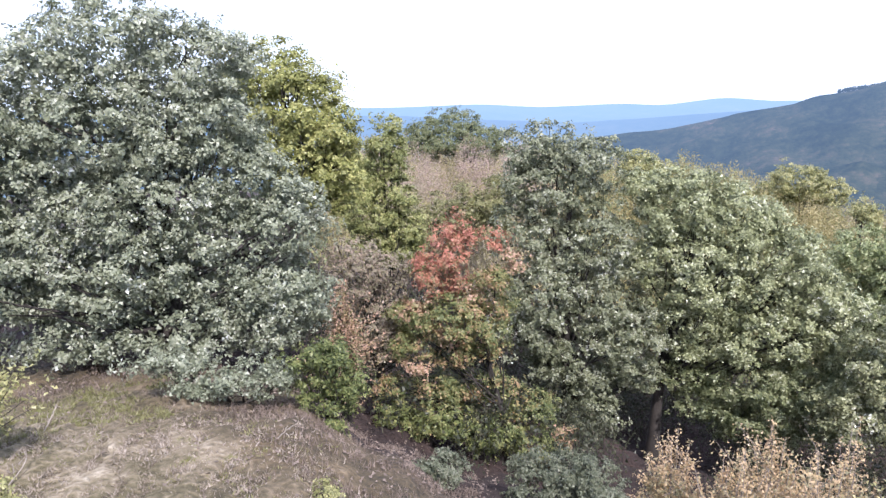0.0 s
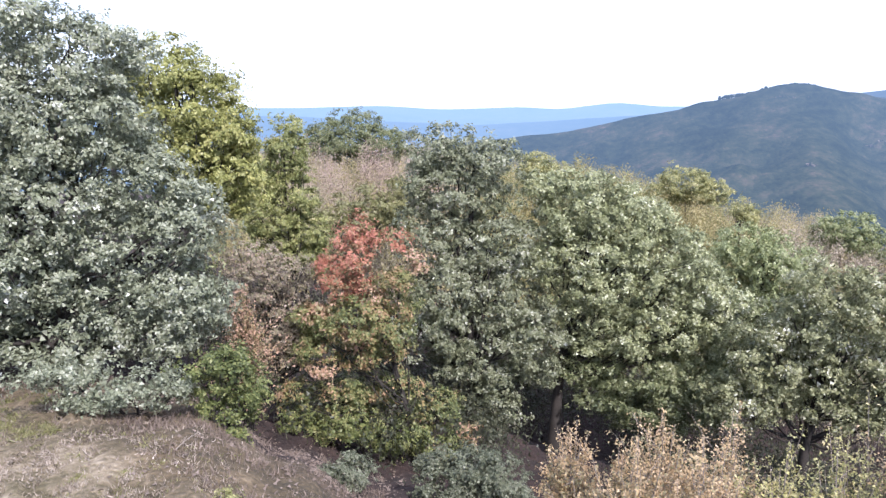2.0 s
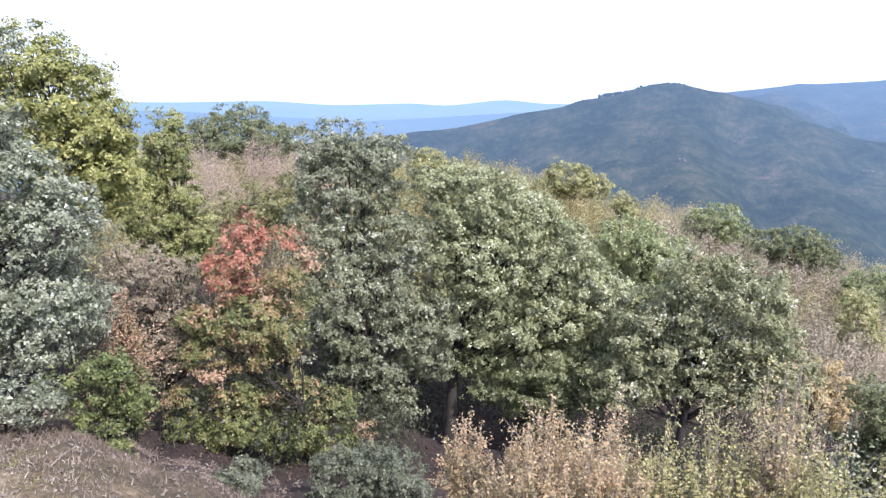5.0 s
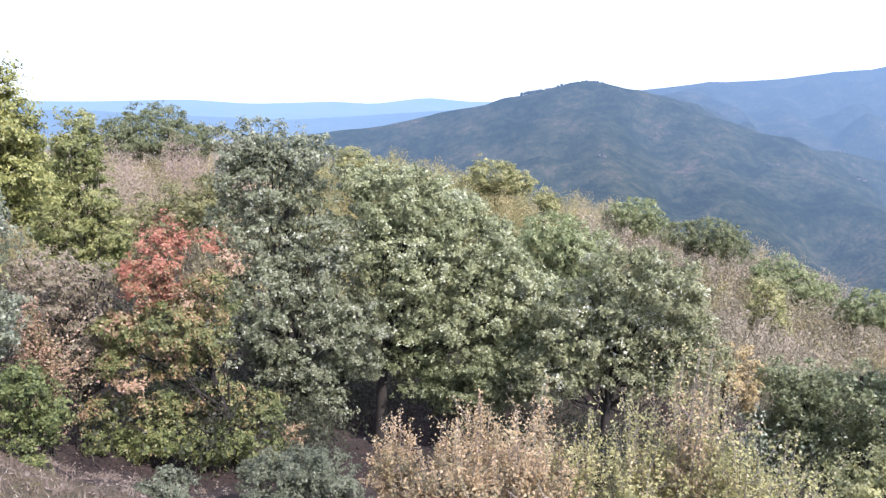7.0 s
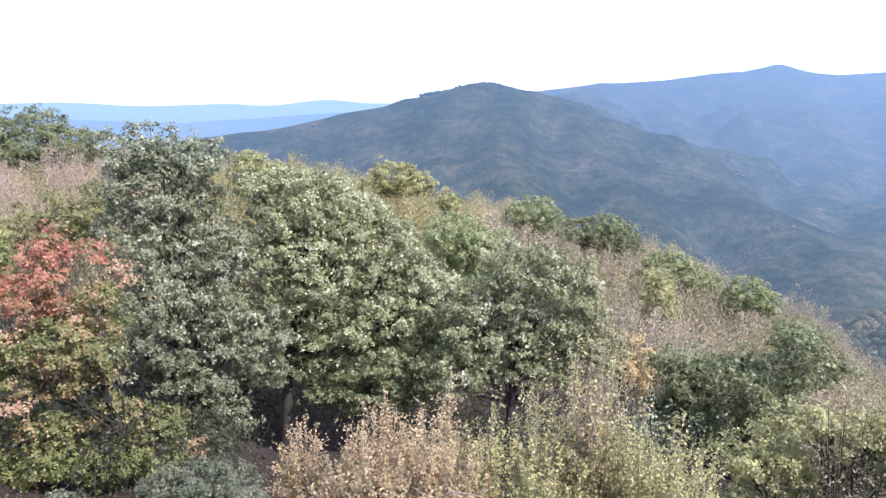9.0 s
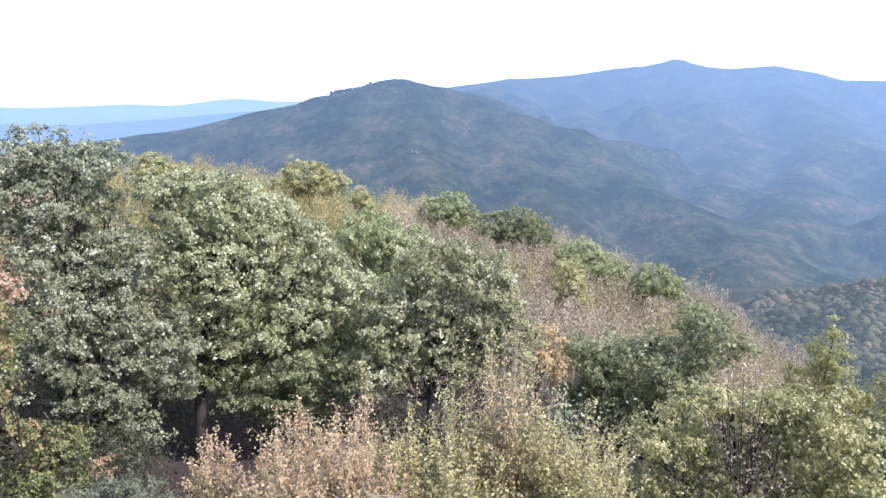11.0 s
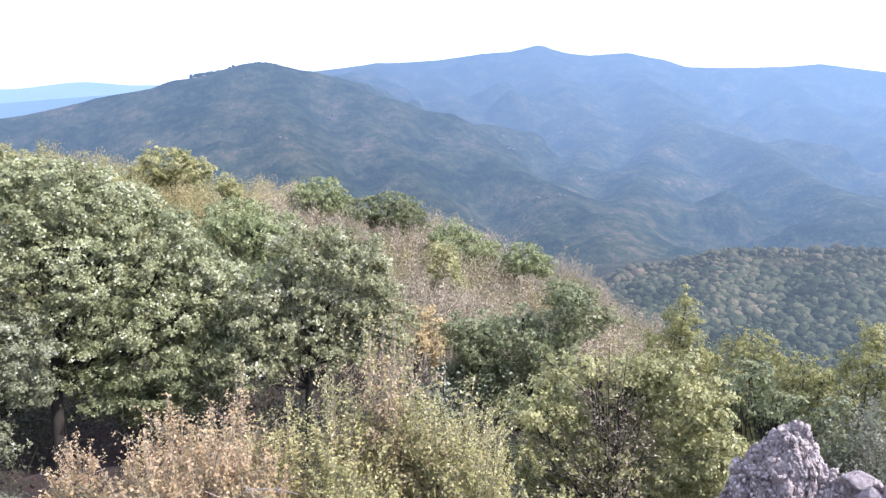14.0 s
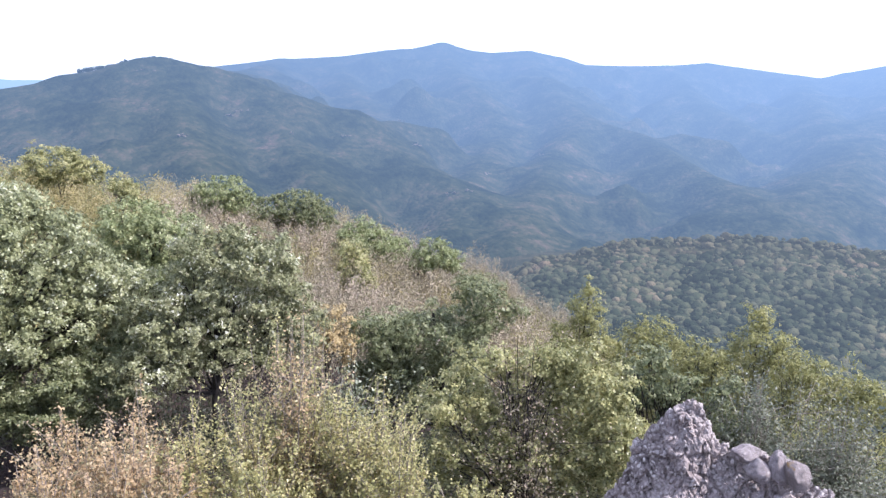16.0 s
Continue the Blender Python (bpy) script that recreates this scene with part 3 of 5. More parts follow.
def far_land():
    """The mountain country across the valley as one sheet: slopes fall away from the crest lines into gullies."""
    bs = np.arange(-34, 104.1, 0.28)
    ds = np.concatenate([np.linspace(660, 1430, 56), [1440, 1450, 1460], np.linspace(1475, 1640, 10), np.linspace(1660, 2980, 66), [3000, 3040, 3120, 3260]])
    B, D = np.meshgrid(np.radians(bs), ds)
    X, Y = D * np.sin(B), D * np.cos(B)
    warp = np.array([(noise.noise(Vector((x / 240, y / 240, 1.0))), noise.noise(Vector((x / 240, y / 240, 9.0))), noise.fractal(Vector((x / 210, y / 210, 4.0)), 0.85, 2.1, 5),
                      noise.noise(Vector((x / 45, y / 45, 6.0))), abs(noise.noise(Vector((x / 190, y / 190, 13.0)))) + 0.4 * abs(noise.noise(Vector((x / 80, y / 80, 15.0))))) for x, y in zip(X.ravel(), Y.ravel())]).reshape(*X.shape, 5)
    total, reach = np.full(X.shape, math.exp(-215 / 9.0)), np.full(X.shape, 1e9)
    for slope, line in CRESTS:
        p = np.array([(d * math.sin(radians(b)), d * math.cos(radians(b)), z) for b, d, z in line])
        best = np.full(X.shape, -400.0)
        for p0, p1 in zip(p[:-1], p[1:]):
            e = p1[:2] - p0[:2]
            s = np.clip(((X - p0[0]) * e[0] + (Y - p0[1]) * e[1]) / (e @ e), 0, 1)
            off = np.sqrt((X - p0[0] - s * e[0]) ** 2 + (Y - p0[1] - s * e[1]) ** 2 + 24 ** 2) - 24
            grip = np.clip(off / 160, 0, 1)
            h = p0[2] + s * (p1[2] - p0[2]) - slope * 1.2 * off * (1 + 0.55 * grip * warp[..., 0])
            best = np.maximum(best, h)
            reach = np.minimum(reach, off)
        total += np.exp(best / 9.0)
    Z = 9.0 * np.log(total) - 2
    Z += np.clip(reach / 200, 0, 1) * np.clip((D - 720) / 420, 0, 1) * (warp[..., 2] * 52 + (warp[..., 4] - 0.3) * 112) + np.clip(reach / 60, 0.12, 1) * warp[..., 3] * 4
    Z -= np.where(D > 3010, (D - 3000) * 0.6, 0)
    v = np.stack([X, Y, Z], -1).reshape(-1, 3)
    nb = len(bs)
    i = (np.arange(len(ds) - 1)[:, None] * nb + np.arange(nb - 1)[None]).ravel()
    outcrops(bs, ds, X, Y, Z)
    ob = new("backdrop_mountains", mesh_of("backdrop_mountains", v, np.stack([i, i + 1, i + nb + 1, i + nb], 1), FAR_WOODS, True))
    tagged(ob, "wooded mountains with spurs and gullies, blue with painted haze", "mountain", kind="structure")


far_land()


# ---- trees ----
def crown_cloud(lobes, leaf, clump, cover, rng, droop=0.0):
    """Shoots (places and facings) for a crown made of rounded lobes covered with boughs, the inner shaded leaves, and the boughs' middles."""
    pos, out, tips, ins, ino = [], [], [], [], []
    lob = np.array(lobes, float)
    for cx, cy, cz, rx, ry, rz in lob:
        area = 4 * np.pi * ((rx * ry) ** 1.6 / 3 + (rx * rz) ** 1.6 / 3 + (ry * rz) ** 1.6 / 3) ** (1 / 1.6)
        nc = max(6, int(area / (clump * clump * 0.95)))
        d = unit(rng.normal(size=(nc, 3)))
        d = d[(d[:, 1] < 0.25) | (rng.random(nc) < 0.7)]
        nc = len(d)
        rad = np.where(rng.random(nc) < 0.8, rng.uniform(0.76, 1.12, nc), rng.uniform(0.5, 0.76, nc))
        k1, k2 = rng.normal(size=(3,)) * 2.4, rng.normal(size=(3,)) * 4.5
        rad = rad * (1 + 0.13 * np.sin(d @ k1 + rng.uniform(0, 6)) + 0.09 * np.sin(d @ k2 + rng.uniform(0, 6)))
        c = np.array((cx, cy, cz)) + d * rad[:, None] * (rx, ry, rz)
        inside = np.zeros(nc, bool)
        for ox, oy, oz, sx, sy, sz in lob:
            inside |= (((c - (ox, oy, oz)) / (sx, sy, sz)) ** 2).sum(1) < 0.5
        c, d = c[~inside], d[~inside]
        tips.append(c)
        ni = int(area / (leaf * leaf * 2.6))
        di = unit(rng.normal(size=(ni, 3)))
        ins.append(np.array((cx, cy, cz)) + di * rng.uniform(0.5, 0.8, (ni, 1)) * (rx, ry, rz))
        ino.append(di + rng.normal(size=di.shape) * 0.5)
        per = max(5, int(cover * clump * clump * 2.6 / (1.9 * leaf * leaf)))
        size = clump * rng.uniform(0.55, 1.2, len(c))
        q = unit(rng.normal(size=(len(c), per, 3)) + d[:, None] * 0.7 + np.array((0, 0, 0.6 - droop)))
        r = np.abs(rng.normal(0.72, 0.34, (len(c), per, 1)))
        p = c[:, None] + q * r * size[:, None, None] * (1, 1, 0.6)
        pos.append(p.reshape(-1, 3))
        out.append((q + rng.normal(size=q.shape) * 0.4 + d[:, None] * 0.3 + np.array((0, 0, 0.3))).reshape(-1, 3))
    return tuple(np.concatenate(a) for a in (pos, out, tips, ins, ino))


def crown_mesh(name, pos, out, ins, ino, leaf, mat, rng):
    """Shoots outside, larger plain leaves in the shaded inside."""
    return mesh_of(name, *join([rosettes(pos, out, leaf, rng), leaflets(ins, ino, leaf * 1.4, rng, 0.8)]), mat)


def tree(name, bearing, far, lobes, leaf_mat, label, category="tree", leaf=0.2, clump=0.7, cover=1.0, trunk_r=0.22, seed=1, trunk_to=None,
         extra=(), limbs=26, wide=0.62, group="", base_z=None, off=(0, 0)):
    """A tree: trunk with limbs, and a crown of leaf clumps. Lobes are (across, deep, height over the foot, and three radii)."""
    rng = np.random.default_rng(seed)
    x, y = at(bearing, far)
    z = float(ground(x, y)) - 0.1
    root = new(name)
    root.matrix_world = pose(x, y, z, 0, 0, -bearing)
    tagged(root, label, category, group)
    top = trunk_to or max(l[2] for l in lobes)
    leaf *= 0.68
    pos, out, tips, ins, ino = crown_cloud(lobes, leaf, clump, cover, rng)
    low, low_in = pos[:, 2] > 0.15, ins[:, 2] > 0.15
    part("crown", crown_mesh(name + "_crown", pos[low], out[low], ins[low_in], ino[low_in], leaf, leaf_mat, rng), root)
    cx, cy = np.mean([l[0] for l in lobes]) * 0.5, np.mean([l[1] for l in lobes]) * 0.5
    t = np.linspace(0, 1, 9)
    spine = np.stack([off[0] + (cx - off[0]) * t ** 1.5 + 0.12 * np.sin(t * 5 + seed), off[1] + cy * t ** 1.5 + 0.1 * np.cos(t * 4 + seed), top * t - 0.3], 1)
    rad = trunk_r * (1 - 0.75 * t) + trunk_r * 0.5 * np.exp(-t * 14)
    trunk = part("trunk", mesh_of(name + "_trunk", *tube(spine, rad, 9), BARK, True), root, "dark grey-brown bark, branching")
    pick = rng.permutation(len(tips))[:limbs]
    low_fork = np.clip(0.85 * np.percentile(tips[:, 2], 4) / top, 0.12, 0.6)
    for c in tips[pick]:
        h = np.clip((c[2] / top) * rng.uniform(0.45, 0.8), low_fork, 0.95)
        a = np.array([np.interp(h, t, spine[:, k]) for k in range(3)])
        r = float(np.interp(h, t, rad)) * 0.5
        pieces = [limb(a, a + (c - a) * 0.85, r * 0.7, 0.012, rng)]
        for _ in range(2):
            near = tips[np.argsort(((tips - c) ** 2).sum(1))[rng.integers(1, min(6, len(tips)))]]
            pieces.append(limb(a + (c - a) * rng.uniform(0.4, 0.7), near, r * 0.4, 0.01, rng, 0.05, 4, 4))
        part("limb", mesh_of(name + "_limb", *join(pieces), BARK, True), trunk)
    for i, (e_name, e_lobes, e_mat, e_label) in enumerate(extra):
        p, o, _, pi, oi = crown_cloud(e_lobes, leaf, clump, cover, rng)
        part(e_name, crown_mesh(name + "_" + e_name, p, o, pi, oi, leaf, e_mat, rng), root, e_label)
    return root


def shrub(name, bearing, far, across, deep, tall, leaf_mat, label, category="shrub", leaf=0.08, stems=40, per=60, seed=1, twig_mat=None, bare=0.35, group="", spread=0.35, side=0.14, rise=0.0):
    """Many thin upright stems from a common foot, with leaves on their upper parts."""
    rng = np.random.default_rng(seed)
    x, y = at(bearing, far)
    root = new(name)
    root.matrix_world = pose(x, y, float(ground(x, y)) - 0.05 + rise, 0, 0, -bearing)
    tagged(root, label, category, group)
    pieces, pos, out = [], [], []
    for _ in range(stems):
        q = rng.normal(size=2) * 0.5
        q /= max(1, np.hypot(*q))
        h = tall * (1 - 0.45 * (q @ q)) * rng.uniform(0.72, 1.08)
        foot = np.array((q[0] * across * spread, q[1] * deep * spread, 0))
        tip = np.array((q[0] * across, q[1] * deep, h)) + rng.normal(size=3) * 0.12
        t = np.linspace(0, 1, 5)[:, None]
        pts = foot + (tip - foot) * t + np.sin(t * np.pi) * np.array((*(-q * 0.25), 0.15))
        r0 = 0.008 + 0.0035 * h
        pieces.append(tube(pts, np.linspace(r0, 0.004, 5), 4))
        ways = [(foot, tip)]
        for _ in range(4):
            k = rng.uniform(0.35, 0.85)
            a = foot + (tip - foot) * k
            b = a + np.array((*rng.normal(size=2) * tall * side * 1.2, tall * rng.uniform(0.08, 0.22)))
            pieces.append(tube(np.stack([a, (a + b) / 2 + rng.normal(size=3) * 0.03, b]), (0.009, 0.006, 0.003), 3))
            ways.append((a, b))
        for w, (a, b) in enumerate(ways):
            m = per if w == 0 else per // 3
            k = rng.uniform(bare if w == 0 else 0.1, 1.02, m)[:, None]
            pos.append(a + (b - a) * k + rng.normal(size=(m, 3)) * tall * side * 0.33 * (0.4 if w == 0 else 0.6))
            out.append(rng.normal(size=(m, 3)) * 0.8 + (0, 0, 0.7))
    pos, out = np.concatenate(pos), np.concatenate(out)
    part("foliage", mesh_of(name + "_foliage", *leaflets(pos, out, leaf, rng, 0.7), leaf_mat), root)
    part("stemwork", mesh_of(name + "_stemwork", *join([(v, f) for v, f in pieces]), twig_mat or BARK, True), root, "thin bare upright stems")
    return root


# left edge of the wood, round the clearing
tree("oak", -44, 18, [(-0.86, 0.0, 7.61, 1.58, 1.12, 1.06), (-2.22, -0.3, 6.93, 0.8, 0.86, 0.9), (0.75, 0.2, 7.08, 1.38, 1.04, 1.07), (0.75, -0.1, 5.67, 1.28, 0.99, 1.05), (-1.52, 0.0, 5.60, 2.00, 1.42, 1.35), (-3.64, -0.3, 6.0, 1.15, 1.16, 1.1), (-2.88, 0.2, 4.52, 1.74, 1.32, 1.36), (-0.24, -0.1, 4.15, 1.71, 1.23, 1.19), (1.95, 0.0, 4.28, 1.15, 0.85, 0.84), (2.80, -0.3, 3.42, 0.92, 0.71, 0.76), (1.31, 0.2, 2.61, 1.60, 1.20, 1.22), (-1.22, -0.1, 2.63, 1.85, 1.29, 1.19), (-3.28, 0.0, 2.67, 1.72, 1.24, 1.20), (2.71, -0.3, 1.71, 0.99, 0.80, 0.90), (-2.09, 0.2, 1.28, 1.60, 1.01, 0.78), (0.24, -0.1, 0.95, 1.42, 0.96, 0.83), (2.14, 0.0, 0.81, 1.15, 0.82, 0.77), (-4.24, -0.3, 3.81, 1.41, 1.22, 1.47), (-0.56, 0.9, 6.20, 2.11, 1.50, 1.42), (-2.58, 0.9, 6.10, 1.81, 1.31, 1.27), (-1.52, 1.3, 5.41, 2.61, 1.60, 1.14), (1.06, 1.0, 5.63, 1.23, 1.00, 1.12), (-2.17, 0.9, 3.46, 2.41, 1.76, 1.72), (1.24, 0.8, 4.66, 1.21, 1.05, 1.26)], OAK_SILVER,
     "broad oak with silvery grey-green leaves sweeping to the grass", leaf=0.14, clump=0.4, cover=0.85, trunk_r=0.26, seed=11, limbs=34, trunk_to=7.2)
tree("maple", -35.5, 25, [(-0.23, 0.0, 9.36, 0.93, 0.82, 0.99), (0.62, -0.3, 8.30, 1.31, 1.10, 1.27), (-0.68, 0.2, 7.94, 0.84, 0.82, 1.10), (1.60, -0.1, 7.26, 1.03, 0.94, 1.18), (0.36, 0.0, 6.71, 1.33, 1.03, 1.09), (1.82, -0.3, 6.03, 0.92, 0.76, 0.87), (-0.38, 0.2, 6.82, 0.84, 0.74, 0.89), (0.61, 0.9, 7.54, 1.79, 1.51, 1.76), (2.46, 0.4, 5.75, 0.55, 0.57, 0.80), (1.26, 0.5, 5.29, 1.06, 0.75, 0.70), (0.12, 0.5, 5.72, 1.06, 0.75, 0.70), (2.23, 0.5, 4.85, 0.86, 0.57, 0.50)], YELLOW,
     "yellow-green broadleaf tree standing behind the oak", leaf=0.17, clump=0.5, cover=0.95, seed=12)
tree("small_tree", -27, 30, [(-0.03, 0.0, 10.4, 0.44, 0.44, 0.72), (0.02, 0.0, 9.7, 0.62, 0.6, 0.8), (-0.13, -0.3, 9.09, 0.72, 0.70, 0.97), (-1.09, 0.2, 8.26, 0.70, 0.77, 1.11), (0.19, -0.1, 7.68, 0.76, 0.79, 1.09), (0.63, 0.0, 6.46, 0.62, 0.61, 0.81), (-0.88, -0.3, 7.13, 1.04, 0.80, 0.85), (0.01, 0.2, 5.47, 0.87, 0.67, 0.72), (-0.80, -0.1, 6.03, 0.81, 0.64, 0.71), (0.85, 0.0, 5.36, 0.72, 0.61, 0.71)], HAZEL,
     "slender olive-green young tree", leaf=0.15, clump=0.45, cover=1.1, trunk_r=0.12, seed=13)
tree("tree", -39.5, 34, [(0.49, 0.0, 10.58, 0.89, 0.81, 1.01), (0.16, -0.3, 9.23, 1.15, 0.89, 0.94)], OLIVE, "olive-green tree top behind the maple", leaf=0.18, clump=0.6, seed=14, limbs=14)
tree("oak", -20.5, 74, [(-1.72, 0.0, 8.34, 2.43, 1.67, 1.51), (-4.31, -0.3, 7.80, 2.01, 1.39, 1.26), (0.88, 0.2, 7.27, 2.14, 1.45, 1.27), (-1.73, -0.1, 6.63, 4.47, 2.44, 1.26), (-4.07, 0.0, 6.06, 2.72, 1.65, 1.15), (1.16, -0.3, 5.92, 2.71, 1.64, 1.14)], OAK_MID,
     "rounded green oak on the crest", leaf=0.22, clump=0.7, cover=0.7, seed=15)
tree("young_oak", -26, 36, [(1.71, 0.0, 5.70, 1.24, 0.90, 0.87), (3.56, -0.3, 6.00, 1.09, 0.95, 1.15), (4.92, 0.2, 6.05, 0.62, 0.95, 1.61), (-0.03, -0.1, 4.89, 0.95, 0.69, 0.67)], OLIVE, "olive-green young oak at the foot of the brush", leaf=0.17, clump=0.6, cover=0.7, trunk_r=0.1, seed=113, limbs=14)
tree("dogwood", -28, 22, [(-0.97, 0.0, 5.68, 0.83, 0.55, 0.47), (-0.13, -0.3, 5.09, 0.91, 0.68, 0.69), (-0.86, 0.2, 4.31, 0.84, 0.66, 0.71), (0.36, -0.1, 3.98, 0.83, 0.68, 0.78), (-0.54, 0.0, 3.25, 0.92, 0.69, 0.70), (0.50, -0.3, 2.75, 0.65, 0.53, 0.60), (-0.22, 0.2, 2.26, 0.58, 0.40, 0.35)], DOGWOOD,
     "sparse small tree with thin brown-pink foliage", leaf=0.11, clump=0.4, cover=0.42, trunk_r=0.08, seed=16, limbs=44)
shrub("orange_shrub", -31, 19.5, 0.62, 0.6, 4.2, ORANGE_MIX, "small shrub with pale orange leaves", leaf=0.08, stems=18, per=130, seed=17, bare=0.72)
tree("hazel", -32.3, 14.2, [(-0.24, 0.0, 1.71, 0.46, 0.35, 0.35), (0.19, -0.3, 1.36, 0.39, 0.35, 0.42), (-0.34, 0.2, 0.91, 0.41, 0.36, 0.44), (0.40, -0.1, 0.80, 0.21, 0.30, 0.49), (-0.43, 0.0, 0.13, 0.41, 0.28, 0.26), (0.03, -0.3, 0.28, 0.23, 0.23, 0.31)], HAZEL_DEEP, "green shrub at the edge of the clearing", "shrub", leaf=0.1, clump=0.32, cover=0.8, trunk_r=0.05, seed=18, limbs=18)
tree("maple", -18.5, 21, [(-0.09, 0.0, 5.66, 0.63, 0.62, 0.84), (-1.28, -0.3, 5.03, 0.86, 0.65, 0.66), (-2.45, 0.2, 4.87, 0.64, 0.52, 0.59), (-2.60, -0.1, 4.07, 0.63, 0.44, 0.41), (-1.48, 0.0, 3.76, 0.71, 0.47, 0.38), (-0.43, -0.3, 4.51, 0.70, 0.61, 0.74), (-3.12, 0.2, 2.43, 0.55, 0.41, 0.42), (1.00, 0.5, 1.80, 0.90, 0.60, 0.51), (-0.26, 0.5, 2.55, 0.90, 0.61, 0.53), (-1.70, 0.4, 2.37, 0.81, 0.54, 0.46)], FRESH,
     "maple turning green, orange and red in autumn", leaf=0.14, clump=0.38, cover=0.85, trunk_r=0.12, seed=19, trunk_to=6.0, off=(0.3, 0), limbs=32,
     extra=[("lower_foliage", [(-2.79, 0.2, 1.38, 0.80, 0.58, 0.56), (-1.32, -0.1, 1.58, 0.90, 0.57, 0.44), (0.10, 0.0, 1.06, 0.88, 0.59, 0.52), (1.32, -0.3, 0.86, 0.70, 0.47, 0.41)], HAZEL_TURN, "fresh yellow-green lower leaves"), ("red_foliage", [(-1.27, 0.0, 7.57, 0.42, 0.34, 0.38), (-1.53, 0.0, 6.79, 0.68, 0.55, 0.62), (-2.04, -0.2, 6.05, 0.48, 0.35, 0.34), (-0.09, 0.0, 7.31, 0.35, 0.25, 0.25), (-1.47, 0.2, 5.95, 0.55, 0.41, 0.42)], RED_MIX, "scarlet leaves on the top boughs"),
            ("orange_foliage", [(-2.38, -0.3, 5.29, 0.44, 0.32, 0.31), (-1.19, -0.5, 4.30, 0.31, 0.23, 0.24), (-2.36, -0.4, 3.34, 0.37, 0.29, 0.31), (2.17, -0.4, 1.34, 0.15, 0.18, 0.27), (-0.76, -0.4, 5.59, 0.31, 0.25, 0.27), (0.49, -0.1, 6.65, 0.15, 0.17, 0.24), (1.13, -0.6, 0.63, 0.21, 0.15, 0.14)], ORANGE_MIX, "orange leaves on the middle boughs")])
tree("oak", -12.6, 27, [(-1.12, 0.0, 11.40, 1.17, 0.83, 0.79), (0.73, -0.3, 10.95, 1.07, 0.82, 0.85), (-0.47, 0.2, 9.85, 1.89, 1.36, 1.30), (-1.38, -0.1, 8.05, 1.33, 1.16, 1.39), (0.83, 0.0, 8.07, 1.24, 1.17, 1.51), (-0.91, -0.3, 5.89, 1.54, 1.20, 1.28), (1.23, 0.2, 5.61, 1.57, 1.27, 1.41), (-1.55, -0.1, 4.00, 1.33, 1.02, 1.07), (0.43, 0.0, 3.35, 1.66, 1.16, 1.08), (2.30, -0.3, 4.23, 1.11, 0.97, 1.17), (1.11, -0.6, 1.65, 0.79, 0.78, 1.05), (2.79, -0.1, 2.84, 0.80, 0.66, 0.74)], OAK_GREY,
     "tall silvery grey-green oak with a domed top", leaf=0.17, clump=0.5, cover=0.95, trunk_r=0.24, seed=20, limbs=40)
# Lower lobes get a darker leaf material to paint the crown's shade.
tree("oak", -5.5, 28, [(-0.68, 0.0, 11.27, 0.78, 0.64, 0.74), (0.87, -0.3, 10.60, 1.49, 1.17, 1.26), (2.62, 0.2, 9.63, 1.52, 1.19, 1.29), (4.26, -0.1, 8.93, 1.35, 1.07, 1.18), (-0.16, 0.0, 8.89, 1.18, 1.12, 1.46), (1.71, -0.3, 7.97, 1.82, 1.43, 1.55), (3.97, 0.2, 7.12, 1.74, 1.41, 1.58), (5.43, -0.1, 7.10, 0.84, 0.93, 1.34), (1.44, 0.0, 5.86, 1.62, 1.21, 1.23), (3.83, -0.3, 5.50, 1.82, 1.24, 1.11), (5.66, 0.2, 5.17, 1.19, 0.94, 1.02), (2.34, 1.0, 8.82, 2.60, 1.95, 1.98), (4.92, 1.0, 6.29, 2.37, 1.75, 1.75), (6.35, 0.4, 6.37, 0.86, 0.90, 1.25), (6.81, 0.3, 5.13, 0.97, 0.84, 1.02)], OAK_GREEN,
     "broad oak with light green leaves and a bare lower trunk", leaf=0.17, clump=0.5, cover=0.95, trunk_r=0.27, seed=21, limbs=44,
     extra=[("shade_painted_foliage", [(1.45, 0.2, 4.06, 1.19, 0.94, 1.02), (3.34, -0.5, 3.96, 1.59, 1.05, 0.88), (5.22, -0.7, 4.03, 1.57, 1.09, 0.98), (2.23, -0.2, 2.79, 1.17, 0.83, 0.78), (4.35, -0.8, 2.97, 1.78, 1.13, 0.87), (6.33, -0.9, 3.59, 1.35, 1.08, 1.19), (7.03, -0.6, 4.62, 0.93, 0.81, 0.98)], OAK_MID, "lower leaves in a darker green that paints their shade")])
tree("oak", 14, 26, [(0.18, 0.0, 8.85, 0.99, 0.77, 0.83), (1.80, -0.3, 8.32, 1.18, 0.94, 1.03), (0.03, 0.2, 7.35, 1.21, 1.00, 1.16), (2.69, -0.1, 7.22, 0.84, 0.84, 1.14), (1.38, 0.0, 6.57, 1.50, 1.08, 1.04), (-0.01, -0.3, 5.83, 1.08, 0.81, 0.82), (2.70, 0.2, 5.79, 0.89, 0.65, 0.63), (0.96, 0.9, 7.28, 2.20, 1.63, 1.62), (-0.85, 0.3, 6.57, 0.90, 0.87, 1.16), (1.00, 0.6, 4.82, 2.18, 1.24, 0.75), (3.29, 0.4, 5.30, 0.69, 0.70, 0.95), (-1.55, -0.2, 6.09, 1.19, 0.99, 1.14), (-2.02, -0.3, 4.64, 1.28, 0.89, 0.82)], OAK_PAINTED_GLINT,
     "dark-limbed oak, olive-grey leaves with painted silvery glints", leaf=0.16, clump=0.48, cover=0.9, trunk_r=0.22, seed=22, limbs=36)
